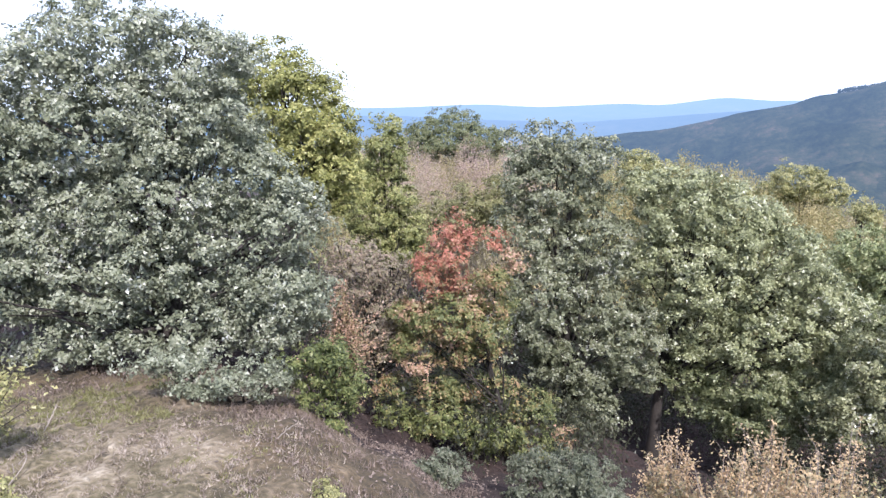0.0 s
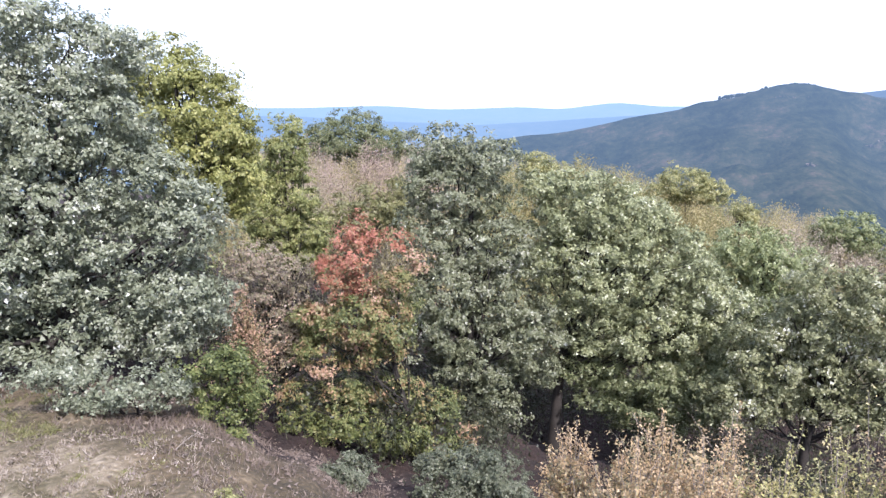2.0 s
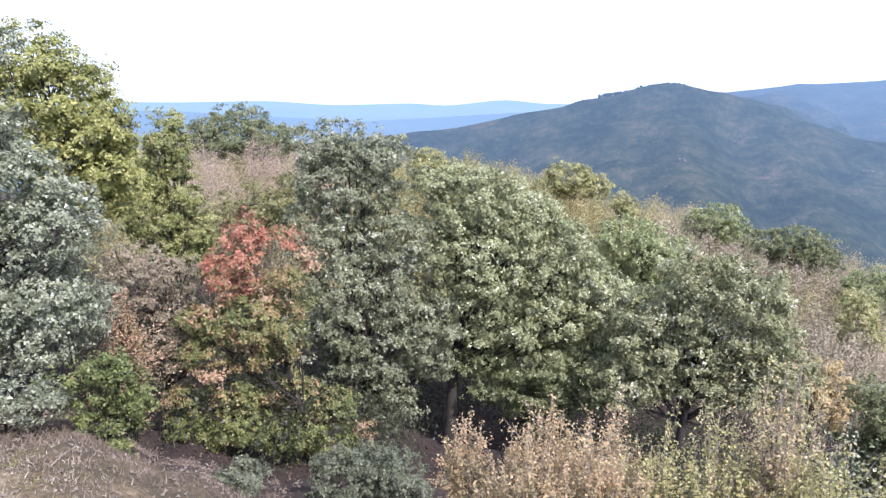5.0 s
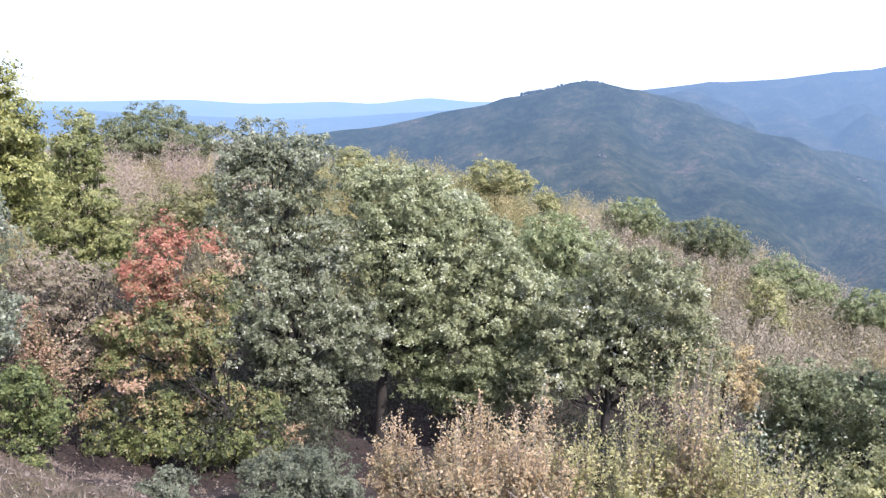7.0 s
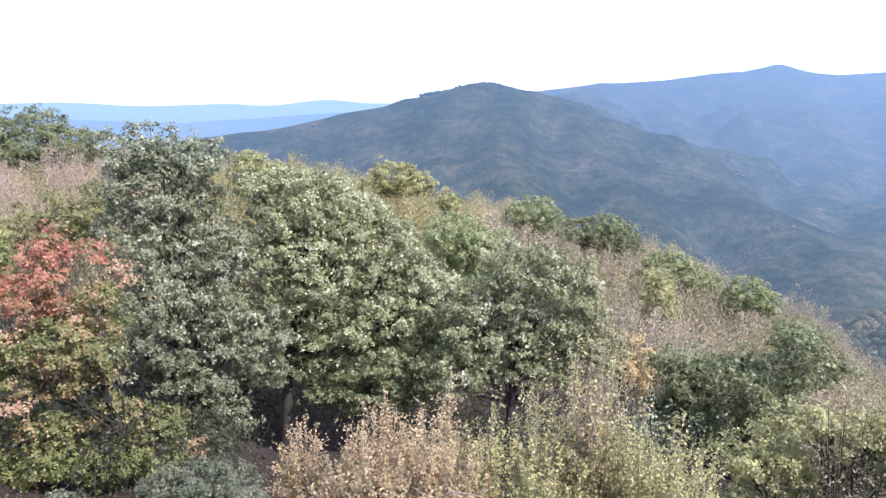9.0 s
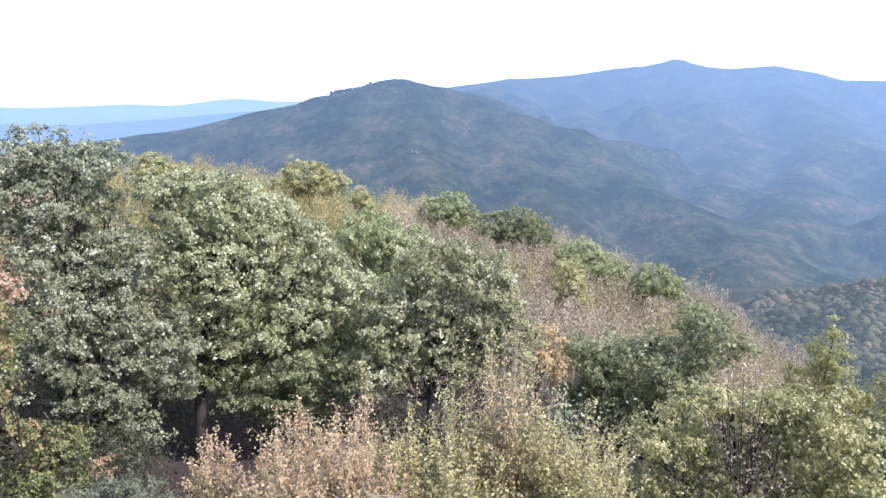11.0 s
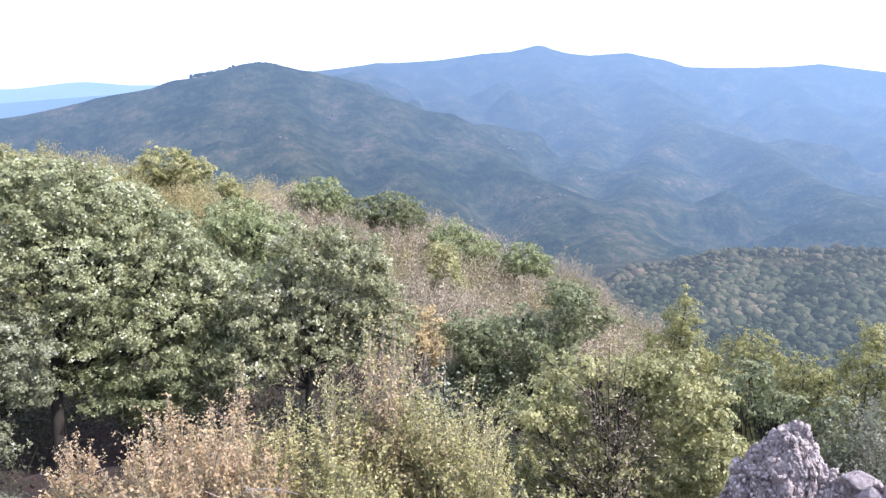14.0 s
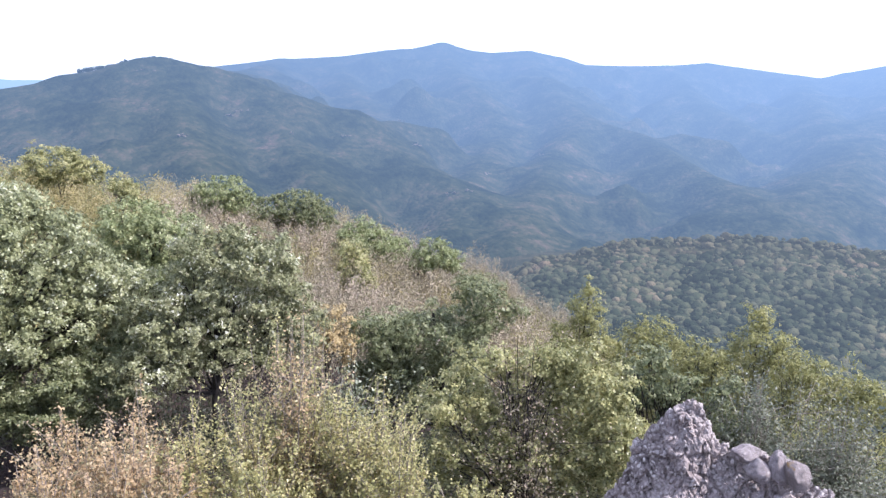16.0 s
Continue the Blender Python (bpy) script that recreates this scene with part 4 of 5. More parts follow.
tree("oak", 9.6, 40, [(-0.75, 0.0, 8.88, 1.65, 1.16, 1.07), (1.07, -0.3, 8.00, 1.54, 1.20, 1.29), (-1.08, 0.2, 7.05, 1.24, 0.94, 0.98), (0.79, -0.1, 6.03, 1.39, 1.07, 1.13), (0.12, 1.0, 6.97, 2.73, 2.08, 2.17), (2.32, 0.5, 5.37, 1.41, 1.37, 1.81)], RIDGE_GREEN, "green oak below the crest", leaf=0.2, clump=0.65, cover=0.9, seed=23)
tree("oak", 33, 30, [(-2.99, 0.0, 7.46, 1.06, 0.90, 1.07), (-0.91, -0.3, 7.75, 1.19, 0.93, 1.01), (-1.73, 0.2, 5.90, 1.26, 0.94, 0.95), (1.27, -0.1, 8.76, 0.88, 0.88, 1.18), (2.55, 0.0, 8.44, 0.82, 0.72, 0.87), (0.66, -0.3, 7.12, 1.23, 0.87, 0.82), (-3.49, 0.2, 5.72, 0.66, 0.58, 0.71), (-1.21, 0.5, 4.74, 1.75, 1.31, 1.34), (-2.96, 0.3, 4.36, 1.02, 0.89, 1.08), (0.50, 0.6, 5.15, 1.52, 1.21, 1.34), (-0.81, 1.0, 6.74, 2.52, 1.76, 1.61)], OAK_MID,
     "dense dark green oak on the slope", leaf=0.18, clump=0.6, cover=0.8, seed=24)
tree("small_tree", 22.6, 29, [(0.58, 0.0, 6.53, 0.52, 0.50, 0.66), (0.35, -0.3, 5.87, 0.43, 0.38, 0.46), (0.96, 0.2, 5.30, 0.34, 0.35, 0.47)], STRAW_ORANGE, "small orange-tan autumn tree", leaf=0.15, clump=0.4, cover=0.9, trunk_r=0.08, seed=25, limbs=10)
tree("field_maple", 40, 13.5, [(-0.75, 0.0, 4.70, 0.56, 0.40, 0.37), (-1.34, -0.3, 3.94, 0.57, 0.46, 0.50), (-0.34, 0.2, 3.76, 0.65, 0.52, 0.58), (-0.89, -0.1, 2.89, 0.84, 0.60, 0.56), (0.10, 0.0, 4.69, 0.48, 0.38, 0.41), (0.04, -0.3, 3.04, 0.52, 0.46, 0.55), (0.52, 0.2, 2.01, 0.65, 0.43, 0.36), (0.75, -0.1, 4.97, 0.42, 0.34, 0.37), (-1.01, 0.0, 1.87, 0.85, 0.56, 0.46)], LIME,
     "yellow-green small tree with dark inner limbs", leaf=0.1, clump=0.34, cover=0.72, trunk_r=0.11, seed=26, limbs=34,
     extra=[("pale_foliage", [(1.25, 0.0, 4.93, 0.38, 0.33, 0.41), (1.43, -0.3, 4.24, 0.54, 0.47, 0.55), (0.90, 0.2, 4.22, 0.44, 0.41, 0.52), (1.39, -0.1, 3.06, 0.55, 0.47, 0.56), (1.97, 0.0, 3.89, 0.20, 0.23, 0.35), (1.92, -0.3, 3.30, 0.26, 0.30, 0.45), (1.35, 0.2, 1.94, 0.65, 0.48, 0.47), (0.72, 0.3, 3.27, 0.55, 0.48, 0.58), (0.73, 0.1, 2.6, 0.76, 0.52, 0.6), (1.74, -0.1, 3.5, 0.64, 0.47, 0.5), (2.25, 0.0, 3.2, 0.43, 0.33, 0.4), (1.88, 0.1, 4.4, 0.38, 0.31, 0.36), (2.0, 0.0, 2.4, 0.6, 0.45, 0.5)], LIME, "paler green leaves on one side")])

tree("oak_scrub", -39.5, 14.2, [(-1.28, 0.0, 1.12, 0.69, 0.39, 0.22), (-0.25, -0.3, 0.84, 0.78, 0.44, 0.26), (0.51, 0.2, 0.49, 0.59, 0.37, 0.27), (-0.79, -0.1, 0.59, 0.46, 0.24, 0.11)], OAK_SILVER,
     "low silvery oak scrub at the foot of the oak", "bush", leaf=0.1, clump=0.3, cover=0.75, trunk_r=0.04, seed=131, limbs=14)

# trees and bushes on the ridge
tree("ridge_tree", 4.2, 68, [(-0.34, 0.0, 8.20, 2.20, 1.56, 1.47), (2.09, -0.3, 7.39, 1.61, 1.19, 1.18), (-1.98, 0.2, 7.44, 1.51, 1.15, 1.19), (-1.44, 0.6, 7.23, 1.39, 0.91, 0.75), (0.97, 0.8, 6.96, 1.40, 0.91, 0.75)], LIME, "round-topped leafy tree among the brush of the ridge", leaf=0.22, clump=0.48, cover=0.8, trunk_r=0.09, seed=31, limbs=10, group="trees on the ridge")
tree("ridge_tree", 14.9, 68, [(0.18, 0.0, 7.07, 2.20, 1.50, 1.33), (1.52, -0.3, 6.33, 1.61, 1.19, 1.18), (-1.12, 0.2, 6.36, 1.33, 1.01, 1.04), (-0.85, 0.6, 6.12, 1.39, 0.88, 0.67), (1.50, 0.8, 5.94, 1.40, 0.88, 0.67)], RIDGE_GREEN, "round-topped leafy tree among the brush of the ridge", leaf=0.22, clump=0.48, cover=0.8, trunk_r=0.09, seed=32, limbs=10, group="trees on the ridge")
tree("ridge_tree", 20.6, 66, [(0.19, 0.0, 7.88, 2.02, 1.52, 1.56), (-2.01, -0.3, 7.77, 1.45, 1.10, 1.14), (2.20, 0.2, 6.96, 1.69, 1.32, 1.43), (-0.69, 0.6, 6.78, 1.27, 0.88, 0.80), (1.39, 0.8, 6.61, 1.28, 0.88, 0.80)], OAK_MID, "round-topped leafy tree among the brush of the ridge", leaf=0.22, clump=0.48, cover=0.8, trunk_r=0.09, seed=33, limbs=10, group="trees on the ridge")
tree("ridge_tree", 26.2, 64, [(-0.49, 0.0, 6.77, 1.95, 1.47, 1.51), (1.06, -0.3, 5.95, 2.05, 1.57, 1.64), (-1.25, 0.2, 5.61, 1.19, 1.03, 1.24), (2.86, -0.1, 5.42, 1.51, 1.11, 1.10), (-1.47, 0.6, 5.65, 1.23, 0.85, 0.77), (0.71, 0.8, 5.40, 1.23, 0.85, 0.77)], RIDGE_GREEN, "round-topped leafy tree among the brush of the ridge", leaf=0.22, clump=0.48, cover=0.8, trunk_r=0.09, seed=34, limbs=10, group="trees on the ridge")
tree("ridge_tree", 31.6, 62, [(0.46, 0.0, 7.73, 1.78, 1.26, 1.20), (1.57, -0.3, 7.46, 1.13, 0.82, 0.80), (-0.84, 0.2, 7.17, 1.25, 0.93, 0.94), (-0.39, 0.6, 6.76, 1.12, 0.73, 0.60), (1.55, 0.8, 6.60, 1.12, 0.73, 0.60)], RIDGE_GREEN, "round-topped leafy tree among the brush of the ridge", leaf=0.22, clump=0.48, cover=0.8, trunk_r=0.09, seed=35, limbs=10, group="trees on the ridge")
tree("ridge_tree", 25.0, 52, [(0.19, 0.0, 6.55, 1.12, 1.22, 1.76), (0.77, -0.3, 5.39, 0.93, 0.91, 1.20), (-0.26, 0.6, 5.26, 0.69, 0.68, 0.91), (0.93, 0.8, 5.05, 0.69, 0.68, 0.91)], LIME, "round-topped leafy tree among the brush of the ridge", leaf=0.22, clump=0.48, cover=0.8, trunk_r=0.09, seed=36, limbs=10, group="trees on the ridge")
tree("ridge_tree", 36.4, 46, [(-0.61, 0.0, 8.60, 0.89, 0.62, 0.57), (0.11, -0.3, 8.14, 1.04, 0.76, 0.76), (-1.06, 0.6, 7.98, 0.54, 0.34, 0.26), (-0.05, 0.8, 7.91, 0.54, 0.34, 0.26)], OAK_MID, "round-topped leafy tree among the brush of the ridge", leaf=0.22, clump=0.48, cover=0.8, trunk_r=0.09, seed=37, limbs=10, group="trees on the ridge")
tree("ridge_tree", 8.2, 60, [(-0.07, 0.0, 8.14, 0.69, 0.62, 0.78), (0.56, -0.3, 7.74, 0.58, 0.52, 0.65), (-0.45, 0.6, 7.54, 0.41, 0.33, 0.37), (0.40, 0.8, 7.38, 0.41, 0.33, 0.38)], LIME, "round-topped leafy tree among the brush of the ridge", leaf=0.22, clump=0.48, cover=0.8, trunk_r=0.09, seed=38, limbs=10, group="trees on the ridge")
tree("ridge_tree", -6.6, 64, [(-0.78, 0.0, 7.55, 1.51, 1.22, 1.37), (0.88, -0.3, 6.94, 1.28, 1.01, 1.10), (-1.47, 0.6, 6.67, 0.94, 0.70, 0.70), (0.11, 0.8, 6.46, 0.94, 0.70, 0.70)], LIME, "round-topped leafy tree among the brush of the ridge", leaf=0.22, clump=0.48, cover=0.8, trunk_r=0.09, seed=39, limbs=10, group="trees on the ridge")
tree("ridge_tree", -1.5, 60, [(1.35, 0.0, 6.17, 1.21, 0.95, 1.03), (2.29, -0.3, 5.51, 1.10, 0.85, 0.90), (0.73, 0.6, 5.44, 0.74, 0.53, 0.51), (2.12, 0.8, 5.21, 0.75, 0.54, 0.51)], LIME, "round-topped leafy tree among the brush of the ridge", leaf=0.22, clump=0.48, cover=0.8, trunk_r=0.09, seed=40, limbs=10, group="trees on the ridge")

# saplings below the lookout
for b, d, a, h, m, s, n in ((-3.8, 12.2, 0.8, 3.0, PINKISH, 51, 34), (3.8, 12.0, 0.9, 3.9, PINKISH, 52, 40), (8.4, 12.6, 0.9, 4.1, PINKISH, 53, 36), (0.2, 11.2, 1.0, 3.0, PINKISH, 54, 36),
                            (16.6, 11.6, 0.6, 4.2, PALE, 55, 24), (18.6, 12.4, 0.9, 4.9, PALE, 56, 34), (22, 12.2, 1.0, 4.9, PALE, 57, 42), (20.6, 12.0, 0.5, 5.3, PINKISH, 69, 18), (25.4, 11.8, 0.8, 4.2, PALE, 58, 34),
                            (10, 10.6, 1.1, 2.9, PINKISH, 59, 36), (18, 10.4, 1.1, 2.8, PALE, 60, 36), (29.6, 11.2, 0.9, 3.3, PALE, 61, 34), (5, 10.0, 1.0, 2.5, PINKISH, 62, 30), (36, 10.4, 1.1, 2.4, PALE, 63, 30), (1.8, 10.6, 0.9, 3.0, PINKISH, 64, 30), (7.2, 10.8, 1.0, 3.4, PINKISH, 65, 34), (12.6, 11.6, 0.7, 3.7, PALE, 67, 26), (27.6, 12.4, 0.8, 4.1, PALE, 68, 30)):
    shrub("sapling", b, d, a, a, h, m, "thin upright saplings with small " + ("pinkish tan" if m is PINKISH else "pale yellow-green") + " leaves", "sapling",
          leaf=0.057, stems=int(n * 0.85), per=138, side=0.075, twig_mat=STEM, seed=s, group="saplings below the lookout")
shrub("bare_bush", 40.4, 12.9, 0.75, 0.6, 5.1, DOGWOOD, "half-bare bush of mauve-grey twigs with a few pinkish leaves", "bush", leaf=0.055, stems=26, per=80, seed=70, twig_mat=BARK, bare=0.3, side=0.14)
shrub("whitebeam", 25.9, 13.4, 0.45, 0.5, 4.7, OAK_SILVER, "slim shoot with silvery leaves", leaf=0.07, stems=16, per=90, seed=66)


def dead_branch():
    """A bare bleached branch that arches over the saplings."""
    rng = np.random.default_rng(4)

    def spot(bearing, far, tilt):
        return np.array((*at(bearing, far), far * math.tan(radians(tilt))))

    x, y = at(7.5, 10.0)
    foot = np.array((x, y, float(ground(x, y)) - 0.05))
    root = new("dead_branch")
    root.matrix_world = pose(*foot)
    tagged(root, "bleached bare branch leaning out of the saplings", "branch")
    line = [foot, spot(7.0, 9.8, -34.5), spot(7.6, 9.6, -31.6), spot(9.2, 9.4, -30.8), spot(11.4, 9.3, -31.0), spot(13.4, 9.2, -31.6)]
    pieces = [tube(np.array(line) - foot, np.linspace(0.02, 0.006, 6), 5)]
    for a, b in ((line[2], spot(5.6, 9.5, -30.4)), (line[3], spot(10.2, 9.3, -32.4)), (line[3], spot(8.6, 9.4, -29.8)), (line[4], spot(13.2, 9.2, -30.4))):
        pieces.append(limb(a - foot, b - foot, 0.009, 0.004, rng, 0.02, 5, 4))
    part("wood", mesh_of("dead_branch", *join(pieces), DEADWOOD, True), root)


dead_branch()

# right-hand slope
tree("feathery_tree", 44.4, 33, [(0.14, 0.0, 8.96, 0.72, 0.69, 0.92), (0.22, -0.3, 10.12, 0.19, 0.29, 0.48), (-0.33, 0.2, 7.43, 1.06, 0.87, 0.98), (0.88, -0.1, 7.37, 0.79, 0.75, 0.96), (0.45, 0.0, 5.23, 1.32, 1.08, 1.24), (1.67, 0.4, 5.02, 1.20, 1.04, 1.25)], FEATHER, "feathery olive-brown tree on the slope", leaf=0.125, clump=0.42, cover=0.42, trunk_r=0.09, seed=71, limbs=26, group="feathery trees on the slope")
tree("feathery_tree", 49.4, 34, [(0.29, 0.0, 8.63, 1.17, 0.78, 0.67), (-0.30, -0.3, 7.60, 1.21, 0.89, 0.88), (1.15, 0.2, 7.43, 1.02, 0.84, 0.95), (0.77, -0.1, 5.46, 1.35, 1.11, 1.27), (1.97, 0.4, 5.23, 1.24, 1.08, 1.29)], FEATHER, "feathery olive-brown tree on the slope", leaf=0.125, clump=0.42, cover=0.42, trunk_r=0.09, seed=72, limbs=26, group="feathery trees on the slope")
tree("feathery_tree", 53.6, 32, [(0.16, 0.0, 8.21, 1.04, 0.71, 0.63), (0.75, -0.3, 7.40, 1.03, 0.79, 0.82), (-0.35, 0.2, 6.88, 0.90, 0.72, 0.79), (-0.68, -0.1, 5.03, 1.26, 1.04, 1.19), (0.42, 0.4, 4.83, 1.16, 1.01, 1.21)], FEATHER, "feathery olive-brown tree on the slope", leaf=0.125, clump=0.42, cover=0.42, trunk_r=0.09, seed=73, limbs=26, group="feathery trees on the slope")
tree("feathery_tree", 57.2, 33, [(0.29, 0.0, 10.34, 0.56, 0.51, 0.65), (0.45, -0.3, 9.23, 1.07, 0.88, 1.01), (-0.43, 0.2, 7.87, 1.09, 0.85, 0.92), (1.48, -0.1, 8.61, 0.81, 0.69, 0.80), (1.23, 0.0, 6.61, 1.31, 1.08, 1.23), (2.27, 0.4, 6.51, 1.20, 1.04, 1.25)], FEATHER, "feathery olive-brown tree on the slope", leaf=0.125, clump=0.42, cover=0.42, trunk_r=0.09, seed=74, limbs=26, group="feathery trees on the slope")
tree("feathery_tree", 60.8, 31, [(0.21, 0.0, 8.65, 0.91, 0.64, 0.60), (0.90, -0.3, 8.05, 1.00, 0.74, 0.74), (-0.08, 0.2, 7.37, 0.87, 0.69, 0.76), (-0.31, -0.1, 5.67, 1.22, 1.01, 1.15), (0.64, 0.4, 5.52, 1.12, 0.97, 1.17)], FEATHER, "feathery olive-brown tree on the slope", leaf=0.125, clump=0.42, cover=0.42, trunk_r=0.09, seed=75, limbs=26, group="feathery trees on the slope")
tree("feathery_tree", 65.0, 30, [(-0.18, 0.0, 8.44, 0.97, 0.66, 0.58), (0.61, -0.3, 8.18, 0.96, 0.73, 0.76), (-0.45, 0.2, 7.34, 1.07, 0.77, 0.73), (-0.63, -0.1, 5.74, 1.18, 0.97, 1.11), (0.23, 0.4, 5.62, 1.08, 0.94, 1.13)], FEATHER, "feathery olive-brown tree on the slope", leaf=0.125, clump=0.42, cover=0.42, trunk_r=0.09, seed=76, limbs=26, group="feathery trees on the slope")
# The set-back inner lobes are coloured dark in place of shade.
tree("bush", 51.4, 16.5, [(-0.23, 0.0, 5.89, 0.52, 0.38, 0.39), (0.43, -0.3, 5.55, 0.43, 0.32, 0.33), (-0.26, 0.6, 4.90, 0.50, 0.41, 0.46), (1.39, -0.1, 5.00, 0.38, 0.40, 0.57), (1.69, 0.0, 4.41, 0.41, 0.33, 0.38)], OAK_MID, "dense green bush behind the rock, its heart painted dark as shade", "bush", leaf=0.12, clump=0.36, cover=0.6, trunk_r=0.1, seed=78,
     extra=[("inner_foliage", [(-0.26, 0.6, 4.90, 0.70, 0.49, 0.46), (0.44, 0.6, 4.41, 0.70, 0.49, 0.46)], OAK_SHADE_TONE, "inner leaves painted darker to stand for shade")])
shrub("grey_shrub", 58.5, 16, 1.3, 1.1, 5.7, GREYLEAF, "thin grey-green shrub behind the rock", leaf=0.072, stems=70, per=230, twig_mat=STEM, seed=79)
shrub("grey_shrub", 64.5, 16, 1.4, 1.1, 5.5, GREYLEAF, "thin grey-green shrub behind the rock", leaf=0.072, stems=70, per=230, twig_mat=STEM, seed=80)
shrub("grey_shrub", 61.5, 19, 1.4, 1.1, 6.4, FEATHER, "brownish thin shrub on the slope", leaf=0.065, stems=60, per=150, seed=81, twig_mat=STEM)

# low growth at the edge of the wood
for b, d, a, h, m, s in ((-14.6, 15.5, 0.7, 1.2, LOW_LEAF, 82), (-11.0, 15.5, 0.75, 1.6, LOW_LEAF, 83), (-23.8, 14.2, 0.5, 0.6, LOW_LEAF, 84)):
    tree("low_bush", b, d, [(0, 0, h * 0.6, a, a, h * 0.5), (a * 0.6, 0, h * 0.4, a * 0.7, a * 0.7, h * 0.4)], m, "low bluish-green bush in the hollow", "bush", leaf=0.09, clump=0.3, cover=0.9, trunk_r=0.03, seed=s, limbs=10)
for b, d, a, h, s in ((-33.4, 9.55, 0.2, 0.24, 141), (-58.6, 9.8, 0.4, 0.7, 142)):
    tree("low_bush", b, d, [(0, 0, h * 0.6, a, a, h * 0.5), (a * 0.6, 0, h * 0.4, a * 0.7, a * 0.7, h * 0.4)], LIME, "low yellow-green bush in the dry grass", "bush", leaf=0.07, clump=0.2, cover=0.8, trunk_r=0.02, seed=s, limbs=8)
shrub("elder", -59.2, 12, 0.75, 0.7, 2.7, LIME, "yellow-green shrub at the clearing's edge", leaf=0.07, stems=30, per=130, seed=86)


# ---- uncountable growth ----
def brush(name, mat, label, count, spots, tall, seed, sliver=0.03, cards=60, leafy=1.0, leaf=0.2, wispy=False):
    """Thin upright growth: fine slivers and small leaves that fill a rounded plume."""
    rng = np.random.default_rng(seed)
    spots = spots[:count]
    z = ground(spots[:, 0], spots[:, 1])
    n = len(spots)
    own = np.broadcast_to(tall, (count,))[:n, None, None] * rng.uniform(0.7, 1.15, (n, 1, 1))
    foot = np.concatenate([spots, z[:, None]], 1)[:, None] + rng.normal(size=(n, cards, 3)) * (0.4, 0.4, 0.05)
    up = unit(np.array((0, 0, 1.0)) + rng.normal(size=(n, cards, 3)) * 0.2)
    side = unit(np.cross(up, rng.normal(size=up.shape)))
    w = sliver * rng.uniform(0.5, 1.2, (n, cards, 1))
    low = rng.uniform(0.1, 0.7, (n, cards, 1)) * own
    high = np.minimum(low + rng.uniform(0.25, 0.5, (n, cards, 1)) * own, own * rng.uniform(0.85, 1.05, (n, cards, 1)))
    a, b = foot + up * low, foot + up * high
    v = np.stack([a + side * w, a - side * w, b], 2).reshape(-1, 3)
    pieces = [(v, np.arange(len(v)).reshape(-1, 3))]
    m = int(cards * leafy)
    k = rng.uniform(0.25, 1.0, (n, m, 1)) ** 0.8
    c = np.concatenate([spots, z[:, None]], 1)[:, None] + rng.normal(size=(n, m, 3)) * (0.85, 0.85, 0.2) * (1.25 - k) + k * own * (0, 0, 0.95)
    c = c.reshape(-1, 3)
    if wispy:
        way = unit(rng.normal(size=c.shape) * 0.8 + (0, 0, 0.8)) * leaf * rng.uniform(0.8, 2.0, (len(c), 1))
        side = unit(np.cross(way, rng.normal(size=c.shape))) * leaf * rng.uniform(0.16, 0.4, (len(c), 1))
        v = np.stack([c - side, c + side, c + way], 1).reshape(-1, 3)
        pieces.append((v, np.arange(len(v)).reshape(-1, 3)))
    else:
        pieces.append(leaflets(c, rng.normal(size=c.shape) + (0, 0, 0.5), leaf, rng, 0.7))
    ob = new(name, mesh_of(name, *join(pieces), mat))
    return tagged(ob, label, "brush", kind="stuff")


rng = np.random.default_rng(5)
b = rng.uniform(-34, 50, 5200)
d = np.sqrt(rng.uniform(36 ** 2, 96 ** 2, 5200))
spots = np.stack([d * np.sin(np.radians(b)), d * np.cos(np.radians(b))], 1)
tone = np.array([noise.noise(Vector((p[0] * 0.07, p[1] * 0.07, 3.0))) for p in spots]) + rng.normal(0, 0.12, len(spots)) + np.clip((b - 10) / 30, -0.4, 0.3) + np.where(b < -14, 0.5, 0)
brush("ridge_brush", TWIGGY, "bare pinkish-brown brush covering the ridge", 2100, spots[tone > 0.23], 6.6, 91, 0.012, 26, 5.4, 0.12, True)
brush("ridge_scrub", STRAW_LEAF, "straw-olive scrub covering the ridge", 2800, spots[tone <= 0.23], 6.0, 92, 0.012, 14, 6.4, 0.15, True)
brush("ridge_thicket", RIDGE_GREEN, "green thicket on the slope", 260, spots[tone <= -0.25], 5.2, 93, 0.03, 16, 9.0, 0.22)

rng = np.random.default_rng(19)
feet, tops = [], []
for bearing, far, high in ((4.2, 68, 8.2), (14.9, 68, 7.1), (20.6, 66, 7.9), (26.2, 64, 6.8), (31.6, 62, 7.7), (25.0, 52, 6.5), (36.4, 46, 8.6), (8.2, 60, 8.1), (-6.6, 64, 7.5), (-1.5, 60, 6.2)):
    for _ in range(34):
        feet.append(at(bearing + rng.normal(0, 1.7), far - rng.uniform(-1.0, 5.0)))
        tops.append(high - 1.0)
feet, tops = np.array(feet), np.array(tops)
east = np.degrees(np.arctan2(feet[:, 0], feet[:, 1])) > 11
brush("ridge_fringe", STRAW_LEAF, "straw-coloured brush round the ridge trees", int((~east).sum()), feet[~east], tops[~east], 99, 0.012, 20, 9.0, 0.15, True)
brush("bare_fringe", TWIGGY, "bare brownish brush round the ridge trees", int(east.sum()), feet[east], tops[east], 100, 0.012, 20, 9.0, 0.15, True)

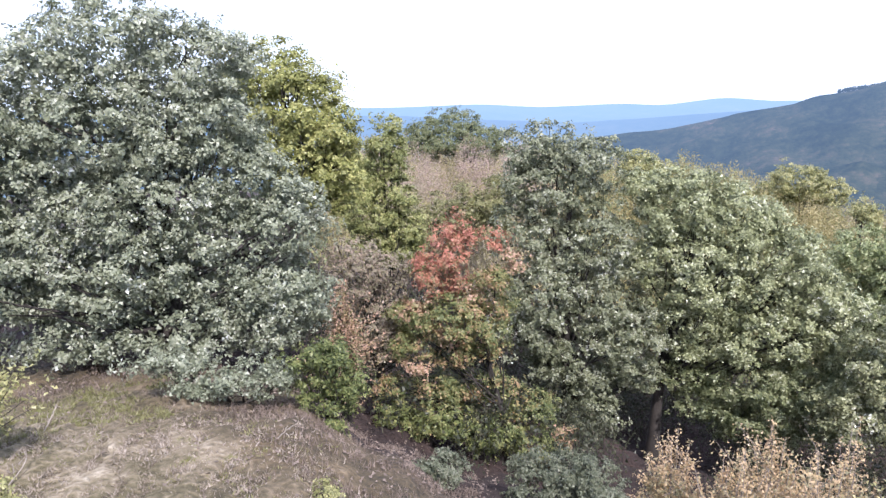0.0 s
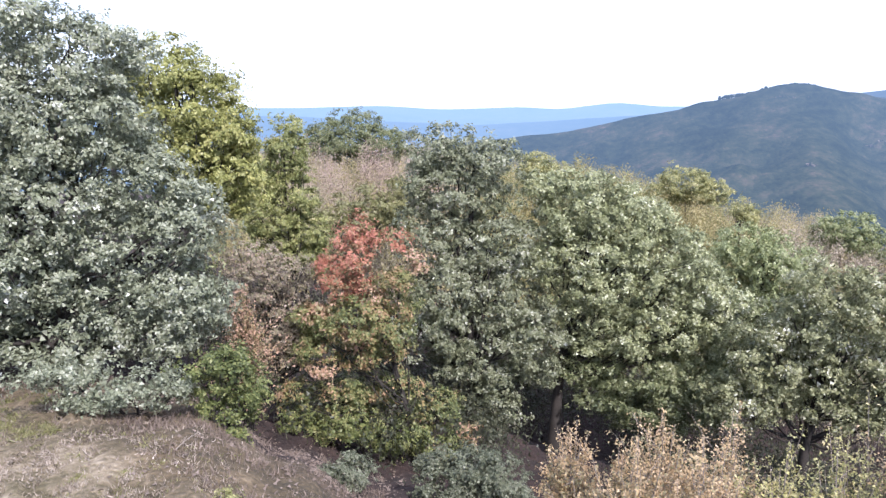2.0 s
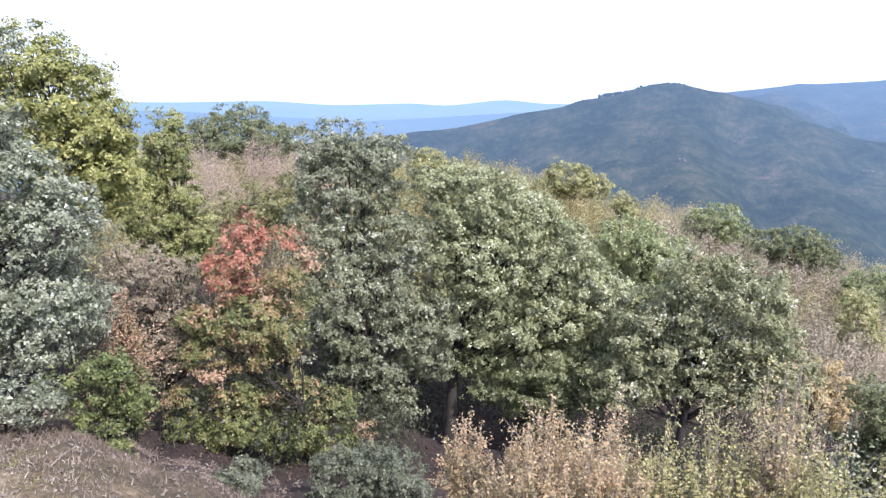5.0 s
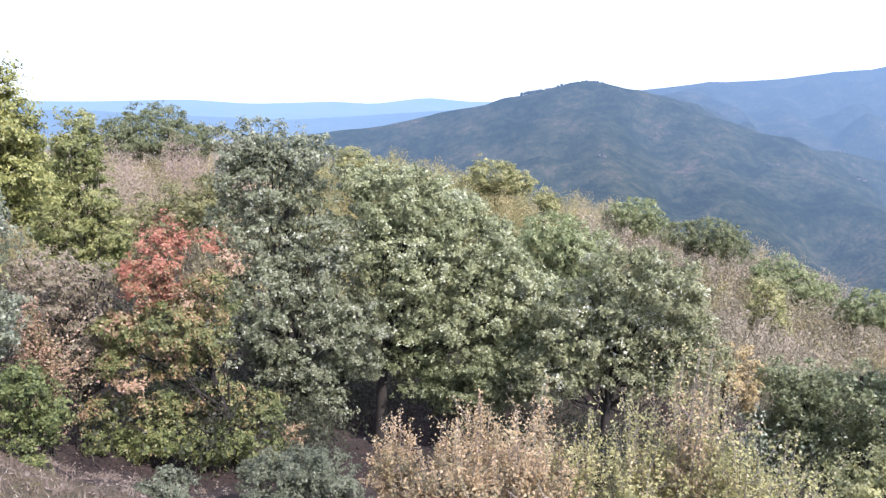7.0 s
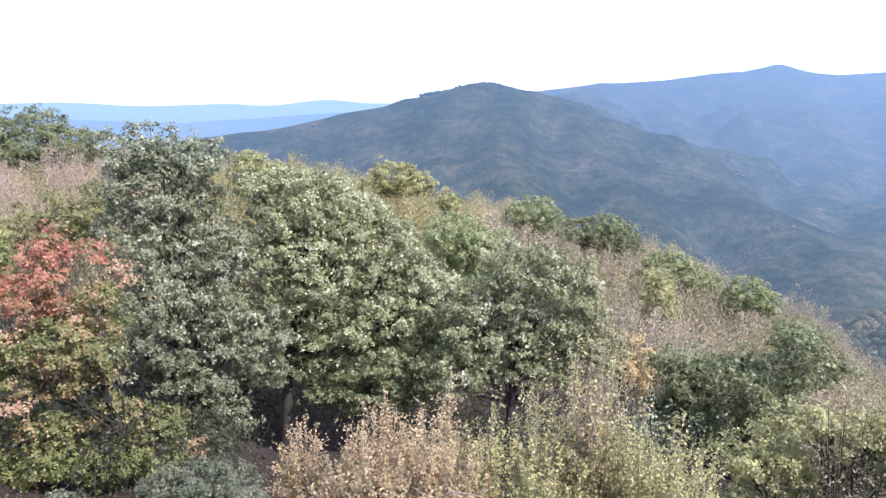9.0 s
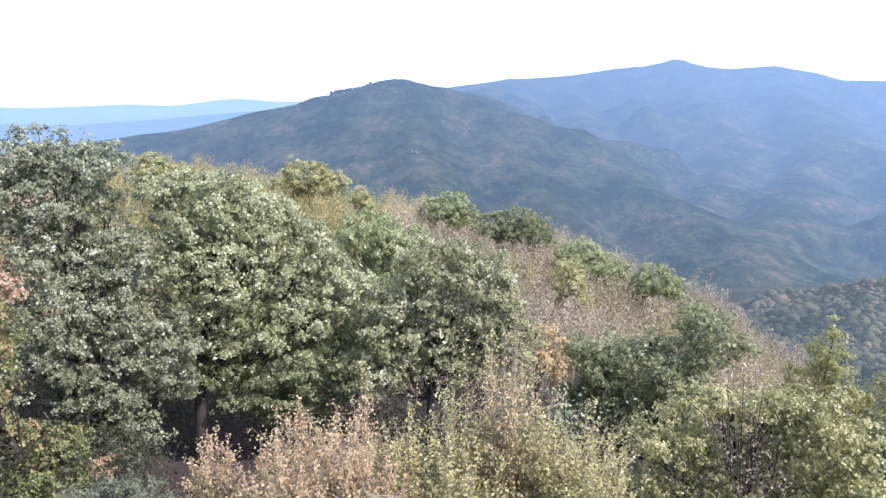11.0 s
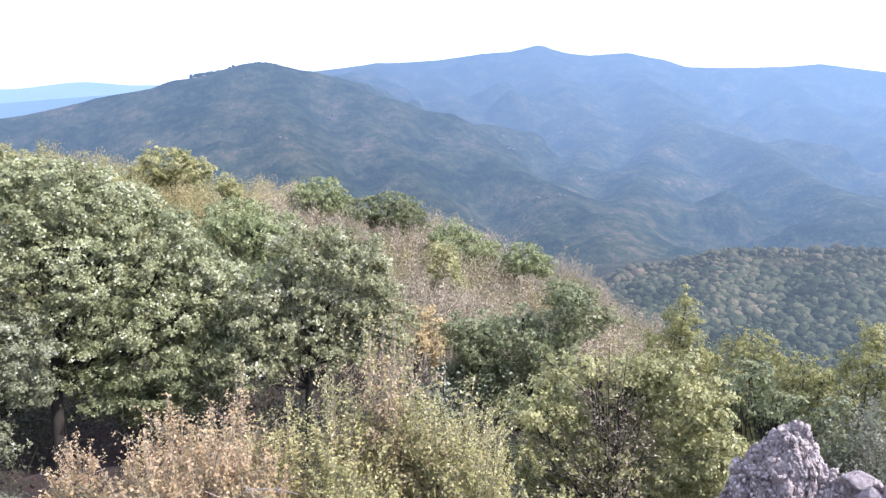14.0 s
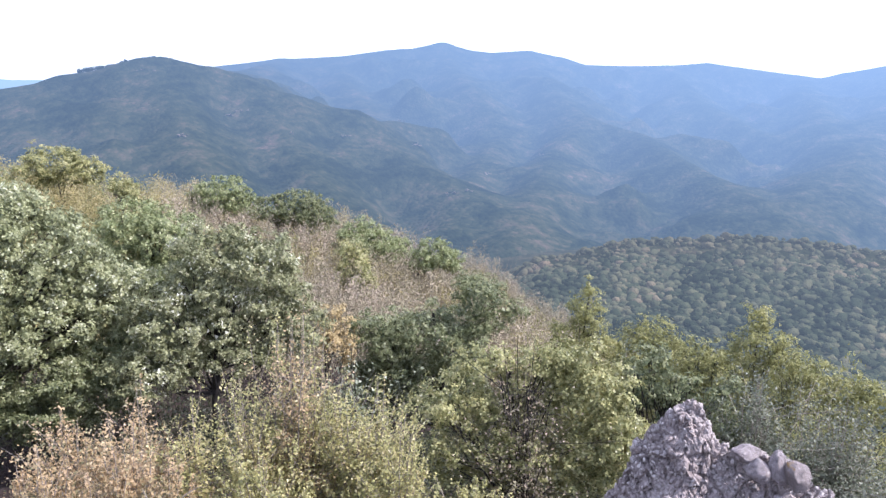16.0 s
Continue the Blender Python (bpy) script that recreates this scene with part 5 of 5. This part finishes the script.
rng = np.random.default_rng(23)
feet, tops = [], []
for bearing, far, high in ((44.4, 33, 9.2), (49.4, 34, 9.2), (53.6, 32, 8.7), (57.2, 33, 10.3), (60.8, 31, 9.2), (65.0, 30, 9.0)):
    for _ in range(11):
        feet.append(at(bearing + rng.normal(0, 1.5), far + rng.uniform(-1.5, 1.0)))
        tops.append(high * rng.uniform(0.8, 1.0))
brush("feathery_shoots", FEATHER, "thin upright olive shoots among the feathery trees", len(feet), np.array(feet), np.array(tops), 104, 0.014, 22, 11.0, 0.11, True)

rng = np.random.default_rng(9)
b = rng.uniform(-29, -13, 130)
d = rng.uniform(50, 68, 130)
brush("tall_brush", PINK_TWIG, "tall bare pinkish brush below the crest", 130, np.stack([d * np.sin(np.radians(b)), d * np.cos(np.radians(b))], 1), 7.6, 98, 0.011, 30, 10.0, 0.09, True)

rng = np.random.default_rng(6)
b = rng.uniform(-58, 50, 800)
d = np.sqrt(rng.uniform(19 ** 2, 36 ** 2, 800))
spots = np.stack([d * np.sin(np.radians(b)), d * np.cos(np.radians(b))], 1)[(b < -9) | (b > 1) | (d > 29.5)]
brush("undergrowth", UNDER_SHADED, "undergrowth below the trees, darkened to paint their shade", 800, spots, 2.4, 94, 0.014, 16, 7.0, 0.13)


def grass(name, mat, label, count, tall, bearings, reach, seed, width=0.012):
    rng = np.random.default_rng(seed)
    b = np.radians(rng.uniform(*bearings, count))
    d = np.sqrt(rng.uniform(reach[0] ** 2, reach[1] ** 2, count))
    x, y = d * np.sin(b), d * np.cos(b)
    tuft = np.array([noise.noise(Vector((p * 0.9, q * 0.9, 1))) for p, q in zip(x, y)])
    h = tall * rng.uniform(0.4, 1.2, count) * np.clip(1 + 2.2 * tuft, 0.15, 2.4)
    out = np.hypot(x + 10, y - 2) > rng.normal(7.4, 0.8, count)
    x, y, h = x[out], y[out], h[out]
    count = len(x)
    foot = np.stack([x, y, ground(x, y) - 0.02], 1)
    up = unit(np.array((0, 0, 1.0)) + rng.normal(size=(count, 3)) * 0.5)
    side = unit(np.cross(up, rng.normal(size=up.shape))) * width
    v = np.stack([foot - side, foot + side, foot + up * h[:, None]], 1).reshape(-1, 3)
    return tagged(new(name, mesh_of(name, v, np.arange(len(v)).reshape(-1, 3), mat)), label, "grass", kind="stuff")


def tufts(name, mat, label, count, blades, tall, width, bearings, reach, seed, patchy=-1.0, zone=7.6):
    """Small splayed tufts of grass."""
    rng = np.random.default_rng(seed)
    b = np.radians(rng.uniform(*bearings, count))
    d = np.sqrt(rng.uniform(reach[0] ** 2, reach[1] ** 2, count))
    x, y = d * np.sin(b), d * np.cos(b)
    keep = np.hypot(x + 10, y - 2) < rng.normal(zone, 0.9, count)
    keep &= np.array([noise.fractal(Vector((p * 0.4, q * 0.4, 5.0)), 1.0, 2.0, 3) for p, q in zip(x, y)]) > patchy
    x, y = x[keep], y[keep]
    count = len(x)
    foot = np.stack([x, y, ground(x, y) - 0.02], 1)[:, None] + rng.normal(size=(count, blades, 3)) * (0.05, 0.05, 0)
    up = unit(np.array((0, 0, 0.8)) + rng.normal(size=(count, blades, 3)) * (0.75, 0.75, 0.15))
    side = unit(np.cross(up, rng.normal(size=up.shape))) * width
    h = tall * rng.uniform(0.5, 1.3, (count, 1, 1)) * rng.uniform(0.5, 1.1, (count, blades, 1))
    v = np.stack([foot - side, foot + side, foot + up * h], 2).reshape(-1, 3)
    return tagged(new(name, mesh_of(name, v, np.arange(len(v)).reshape(-1, 3), mat)), label, "grass", kind="stuff")


tufts("dry_grass", STRAW, "pale dry straw-coloured tufts of grass on the clearing", 9000, 11, 0.10, 0.011, (-75, -24), (5, 17), 95, -9)
tufts("green_grass", OLIVE, "short green tufts among the dry grass", 5200, 9, 0.08, 0.010, (-72, -24), (5, 17.5), 97, -0.12)

tufts("green_grass", OLIVE, "soft green grass at the foot of the oak", 1100, 12, 0.11, 0.011, (-57, -45), (13.2, 16.5), 103, -0.1, 14.0)


def fallen_leaves():
    rng = np.random.default_rng(44)
    n = 7000
    b = np.radians(rng.uniform(-66, -18, n))
    d = np.sqrt(rng.uniform(5 ** 2, 24 ** 2, n))
    x, y = d * np.sin(b), d * np.cos(b)
    out = np.hypot(x + 10, y - 2) > rng.normal(7.6, 1.2, n)
    x, y = x[out], y[out]
    n = len(x)
    c = np.stack([x, y, ground(x, y) + 0.03], 1)
    tagged(new("fallen_leaves", mesh_of("fallen_leaves", *leaflets(c, rng.normal(size=(n, 3)) * 0.35 + (0, 0, 1), 0.075, rng, 0.8), HERB)), "fallen brown-pink leaves on the ground", "leaves", kind="stuff")


fallen_leaves()


def fallen_branch(bearing, far, length, turn, lift, seed):
    """A dead branch lying on the ground, one end up."""
    rng = np.random.default_rng(seed)
    x, y = at(bearing, far)
    root = new("fallen_branch")
    root.matrix_world = pose(x, y, float(ground(x, y)) + 0.02, 0, 0, turn)
    tagged(root, "bleached dead branch lying on the dry grass", "branch")
    tip = (length, 0, lift)
    pieces = [limb((0, 0, 0), tip, 0.013, 0.005, rng, -0.05, 6, 5)]
    for k in (0.35, 0.6):
        a = np.array(tip) * k
        pieces.append(limb(a, a + (0.2 * length, 0.16 * length * (1 if k < 0.5 else -1), 0.1), 0.01, 0.004, rng, 0, 4, 4))
    part("wood", mesh_of("fallen_branch", *join(pieces), DEADWOOD, True), root)


for spec in ((-36.8, 11.5, 0.32, 40, 0.2, 1), (-53.6, 13.4, 0.4, 100, 0.4, 2), (-56.2, 11.2, 0.45, 110, 0.3, 3)):
    fallen_branch(*spec)
grass("withered_herbs", HERB, "withered brown herbs at the wood's edge", 22000, 0.12, (-64, -20), (9.0, 19), 96, 0.012)


def hill_woods(name, mat, label, n, near, far, seed):
    """Rounded leafy crowns of the woods on the hill across the valley."""
    rng = np.random.default_rng(seed)
    b = rng.uniform(28, 72, n)
    d = np.sqrt(rng.uniform(near ** 2, far ** 2, n))
    x, y = d * np.sin(np.radians(b)), d * np.cos(np.radians(b))
    r = 0.9 + 3.0 * rng.random(n) ** 2.6
    base = np.stack([x, y, ground(x, y) + r * rng.uniform(-0.4, 0.08, n)], 1)
    bm = bmesh.new()
    bmesh.ops.create_icosphere(bm, subdivisions=2, radius=1)
    bmesh.ops.delete(bm, geom=[v for v in bm.verts if v.co.z < -0.55], context="VERTS")
    shape = np.array([tuple(v.co) for v in bm.verts])
    bm.verts.index_update()
    tri = np.array([[v.index for v in f.verts] for f in bm.faces])
    bm.free()
    m = len(shape)
    k = rng.normal(size=(n, 1, 3)) * 2.4
    lump = 1 + 0.13 * np.sin((shape[None] * k).sum(-1, keepdims=True) + rng.uniform(0, 6, (n, 1, 1))) + rng.normal(0, 0.12, (n, m, 1))
    wide = rng.uniform(0.85, 1.25, (n, 1, 3)) * (1, 1, 0.85)
    v = base[:, None] + shape[None] * r[:, None, None] * lump * wide
    f = (tri[None] + (np.arange(n) * m)[:, None, None]).reshape(-1, 3)
    tagged(new(name, mesh_of(name, v.reshape(-1, 3), f, mat, True)), label, "woods", kind="stuff")


# Hill crowns emit a faint blue: haze put into the material.
HILL_LEAF = painted_haze_material("hill_leaf", [(0, (0.008, 0.012, 0.008)), (0.3, (0.024, 0.032, 0.019)), (0.55, (0.056, 0.066, 0.039)), (0.78, (0.105, 0.103, 0.061)), (1, (0.18, 0.142, 0.095))], 1.1, 1350, (0.148, 0.186, 0.245), True)
HILL_BROWN = painted_haze_material("hill_leaf_brown", [(0, (0.042, 0.046, 0.03)), (0.3, (0.068, 0.073, 0.044)), (0.6, (0.098, 0.092, 0.056)), (1, (0.165, 0.125, 0.085))], 1.1, 1350, (0.148, 0.186, 0.245), True)
for leafage in (HILL_LEAF, HILL_BROWN):
    leafage.node_tree.nodes["Bump"].inputs["Distance"].default_value = 1.0
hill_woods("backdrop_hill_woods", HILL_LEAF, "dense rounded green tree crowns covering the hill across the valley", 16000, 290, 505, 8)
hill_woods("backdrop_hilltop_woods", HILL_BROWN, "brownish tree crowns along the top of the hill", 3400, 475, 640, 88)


def knoll_trees():
    """Trees that stand against the sky on the knoll's shoulder."""
    rng = np.random.default_rng(17)
    b = np.concatenate([rng.uniform(6.0, 9.4, 52), rng.uniform(9.2, 13.4, 44)])
    el = np.interp(b, [-5, 0, 4.4, 5.3, 8.5, 9.1, 10.8, 12, 12.8, 14.6], [-2.1, -1.0, -0.15, 0.3, 0.82, 1.1, 1.47, 1.4, 1.1, 0.7])
    d = 1446.0
    r = rng.uniform(2.4, 4.8, len(b)) * np.where(b > 9.2, 0.6, 1.0)
    base = np.stack([d * np.sin(np.radians(b)), d * np.cos(np.radians(b)), d * np.tan(np.radians(el)) + np.where(b < 9.4, -2.4, -3.0) + r * 0.5], 1)
    m = 60
    q = unit(rng.normal(size=(len(b), m, 3)))
    c = base[:, None] + q * r[:, None, None] * (0.8, 0.8, 1.0) * rng.uniform(0.4, 1.1, (len(b), m, 1))
    v, f = leaves(c.reshape(-1, 3), q.reshape(-1, 3), 2.4, 2.0, rng)
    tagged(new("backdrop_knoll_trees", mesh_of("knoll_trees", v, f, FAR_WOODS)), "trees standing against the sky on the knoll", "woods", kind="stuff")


knoll_trees()


# ---- the rock ----
def stone_mesh(name, mat, seed, flat=0.75, cuts=2, knobs=0.22, chips=12, smooth=True):
    bm = bmesh.new()
    bmesh.ops.create_icosphere(bm, subdivisions=cuts, radius=1)
    for v in bm.verts:
        k = noise.noise(v.co * 1.3 + Vector((seed * 3.1, 0, 0))) + 0.5 * noise.noise(v.co * 3.1 + Vector((0, seed, 0)))
        v.co = v.co * (1 + knobs * k)
    cut = random.Random(seed)
    for _ in range(chips):
        n = Vector((cut.gauss(0, 1), cut.gauss(0, 1), cut.gauss(0, 1))).normalized()
        at_d = cut.uniform(0.55, 0.85)
        for v in bm.verts:
            over = v.co.dot(n) - at_d
            if over > 0:
                v.co -= n * over * 0.9
    for v in bm.verts:
        v.co *= 1 + 0.05 * noise.fractal(v.co * 4 + Vector((seed, 0, 0)), 0.8, 2.0, 4)
        v.co.z *= flat
    for f in bm.faces:
        f.smooth = smooth
    me = bpy.data.meshes.new(name)
    bm.to_mesh(me)
    bm.free()
    me.materials.append(mat)
    return me


def build_rock():
    """A craggy outcrop of conglomerate with cobbles and boulders set in it."""
    rng = np.random.default_rng(21)
    bearing, far = 57.2, 5.3
    x, y = at(bearing, far)
    root = new("rock_outcrop")
    foot = float(ground(x, y)) - 0.3
    root.matrix_world = pose(x, y, foot, 0, 0, -bearing)
    tagged(root, "craggy grey-mauve conglomerate rock with embedded cobbles", "rock")
    top_u = [-2.0, -1.3, -0.84, -0.67, -0.58, -0.41, -0.30, -0.20, -0.14, -0.08, -0.02, 0.09, 0.22, 0.38, 0.5, 0.65, 0.75, 0.9, 1.3, 2.0]
    top_z = [-5.5, -4.4, -3.36, -3.05, -2.74, -2.53, -2.36, -2.27, -2.32, -2.44, -2.62, -2.65, -2.64, -2.68, -2.72, -2.82, -2.88, -2.98, -3.7, -4.9]
    us = np.concatenate([np.linspace(-2.0, -0.95, 18), np.linspace(-0.93, 1.0, 250), np.linspace(1.03, 2.0, 18)])
    ss = np.concatenate([np.linspace(-1, -0.5, 20), np.linspace(-0.49, 0.12, 170), np.linspace(0.14, 1, 20)])

    def surface(u, s):
        z = float(np.interp(u, top_u, top_z)) - foot
        drop = abs(s) ** 1.25
        yy = 0.9 * s * (1 + 0.5 * abs(s)) + 0.07 * math.sin(u * 3)
        p = Vector((u, yy, z * (1 - drop)))
        k = noise.fractal(p * 3.0, 0.9, 2.1, 5)
        n = Vector((0.15 * u, max(-0.85, min(0.85, s * 9 - 0.1)), 0.42)).normalized()
        jag = p + 0.03 * noise.noise_vector(p * 9)
        (c, c_at), (e, e_at) = noise.voronoi(jag * 9.0), noise.voronoi(jag * 24.0)
        plate, chip = noise.noise(c_at[0] * 7.7), noise.noise(e_at[0] * 7.7)
        crack = min((c[1] - c[0]) * 5, 1.0) * 0.03 + min((e[1] - e[0]) * 5, 1.0) * 0.012
        return p + n * (0.05 * k + 0.05 * plate + 0.03 * chip + crack - 0.03), n

    verts = [surface(u, s)[0] for s in ss for u in us]
    nu = len(us)
    i = (np.arange(len(ss) - 1)[:, None] * nu + np.arange(nu - 1)[None]).ravel()
    part("body", mesh_of("rock_body", [tuple(v) for v in verts], np.stack([i, i + 1, i + nu + 1, i + nu], 1), STONE), root)
    kinds = [stone_mesh("pebble", PEBBLE, k, 0.6, 2, 0.6, 26, False) for k in range(6)]
    for k in range(290):
        u, s = rng.uniform(-0.8, 0.95), rng.uniform(-0.3, 0.03)
        p, n = surface(u, s)
        ob = part("pebble", kinds[k % 6], root)
        ob.matrix_local = Matrix.Translation(p - n * 0.008) @ Euler(rng.uniform(0, 6.28, 3)).to_matrix().to_4x4() @ Matrix.Scale(float(rng.choice([0.012, 0.016, 0.02, 0.025, 0.034])), 4)
    gv, gf = [], []
    ico = stone_mesh("grain", PEBBLE, 40, 0.7, 1, 0.5, 10)
    base_v = np.array([tuple(v.co) for v in ico.vertices])
    base_f = np.array([tuple(p.vertices) for p in ico.polygons])
    for k in range(1500):
        p, n = surface(rng.uniform(-0.95, 1.1), rng.uniform(-0.4, 0.06))
        turn = np.array(Euler(rng.uniform(0, 6.28, 3)).to_matrix())
        gv.append(base_v @ turn.T * rng.uniform(0.009, 0.022) + np.array(p - n * 0.004))
        gf.append(base_f + k * len(base_v))
    tagged(part("gravel", mesh_of("gravel", np.concatenate(gv), np.concatenate(gf), PEBBLE, True), root), kind="stuff")
    for k, (u, y, z, size, turn, mat, label) in enumerate((
            (0.29, -0.09, -2.69, (0.105, 0.10, 0.10), (0.1, 0.3, 0.2), BOULDER, "rounded mauve-grey boulder set in the rock"),
            (0.405, -0.06, -2.66, (0.075, 0.09, 0.14), (0.0, -0.25, 0.3), BOULDER, "narrow upright mauve-grey boulder"),
            (0.53, -0.08, -2.68, (0.08, 0.09, 0.165), (0.1, -0.5, 0.1), LICHEN, "long leaning boulder with an ochre lichen crust at its end"),
            (0.2, -0.02, -2.62, (0.12, 0.09, 0.07), (0.0, 0.15, 0.5), BOULDER, "flat mauve-grey boulder"),
            (0.30, -0.17, -2.86, (0.055, 0.05, 0.045), (0.4, 0.2, 0.9), BOULDER, "small boulder set in the rock"),
            (0.45, -0.16, -2.85, (0.06, 0.05, 0.05), (0.2, 0.6, 0.3), BOULDER, "small boulder set in the rock"),
            (-0.34, -0.10, -2.56, (0.06, 0.05, 0.045), (0.3, 0.2, 0.4), BOULDER, "pale flat cobble set in the rock"))):
        ob = part("boulder", stone_mesh("boulder", mat, 20 + k, 1.0, 4, 0.6, 26), root, label)
        ob.matrix_local = Matrix.Translation((u, y, z - 0.025 - foot)) @ Euler(turn).to_matrix().to_4x4() @ Matrix.Diagonal((*(1.12 * q for q in size), 1))


build_rock()
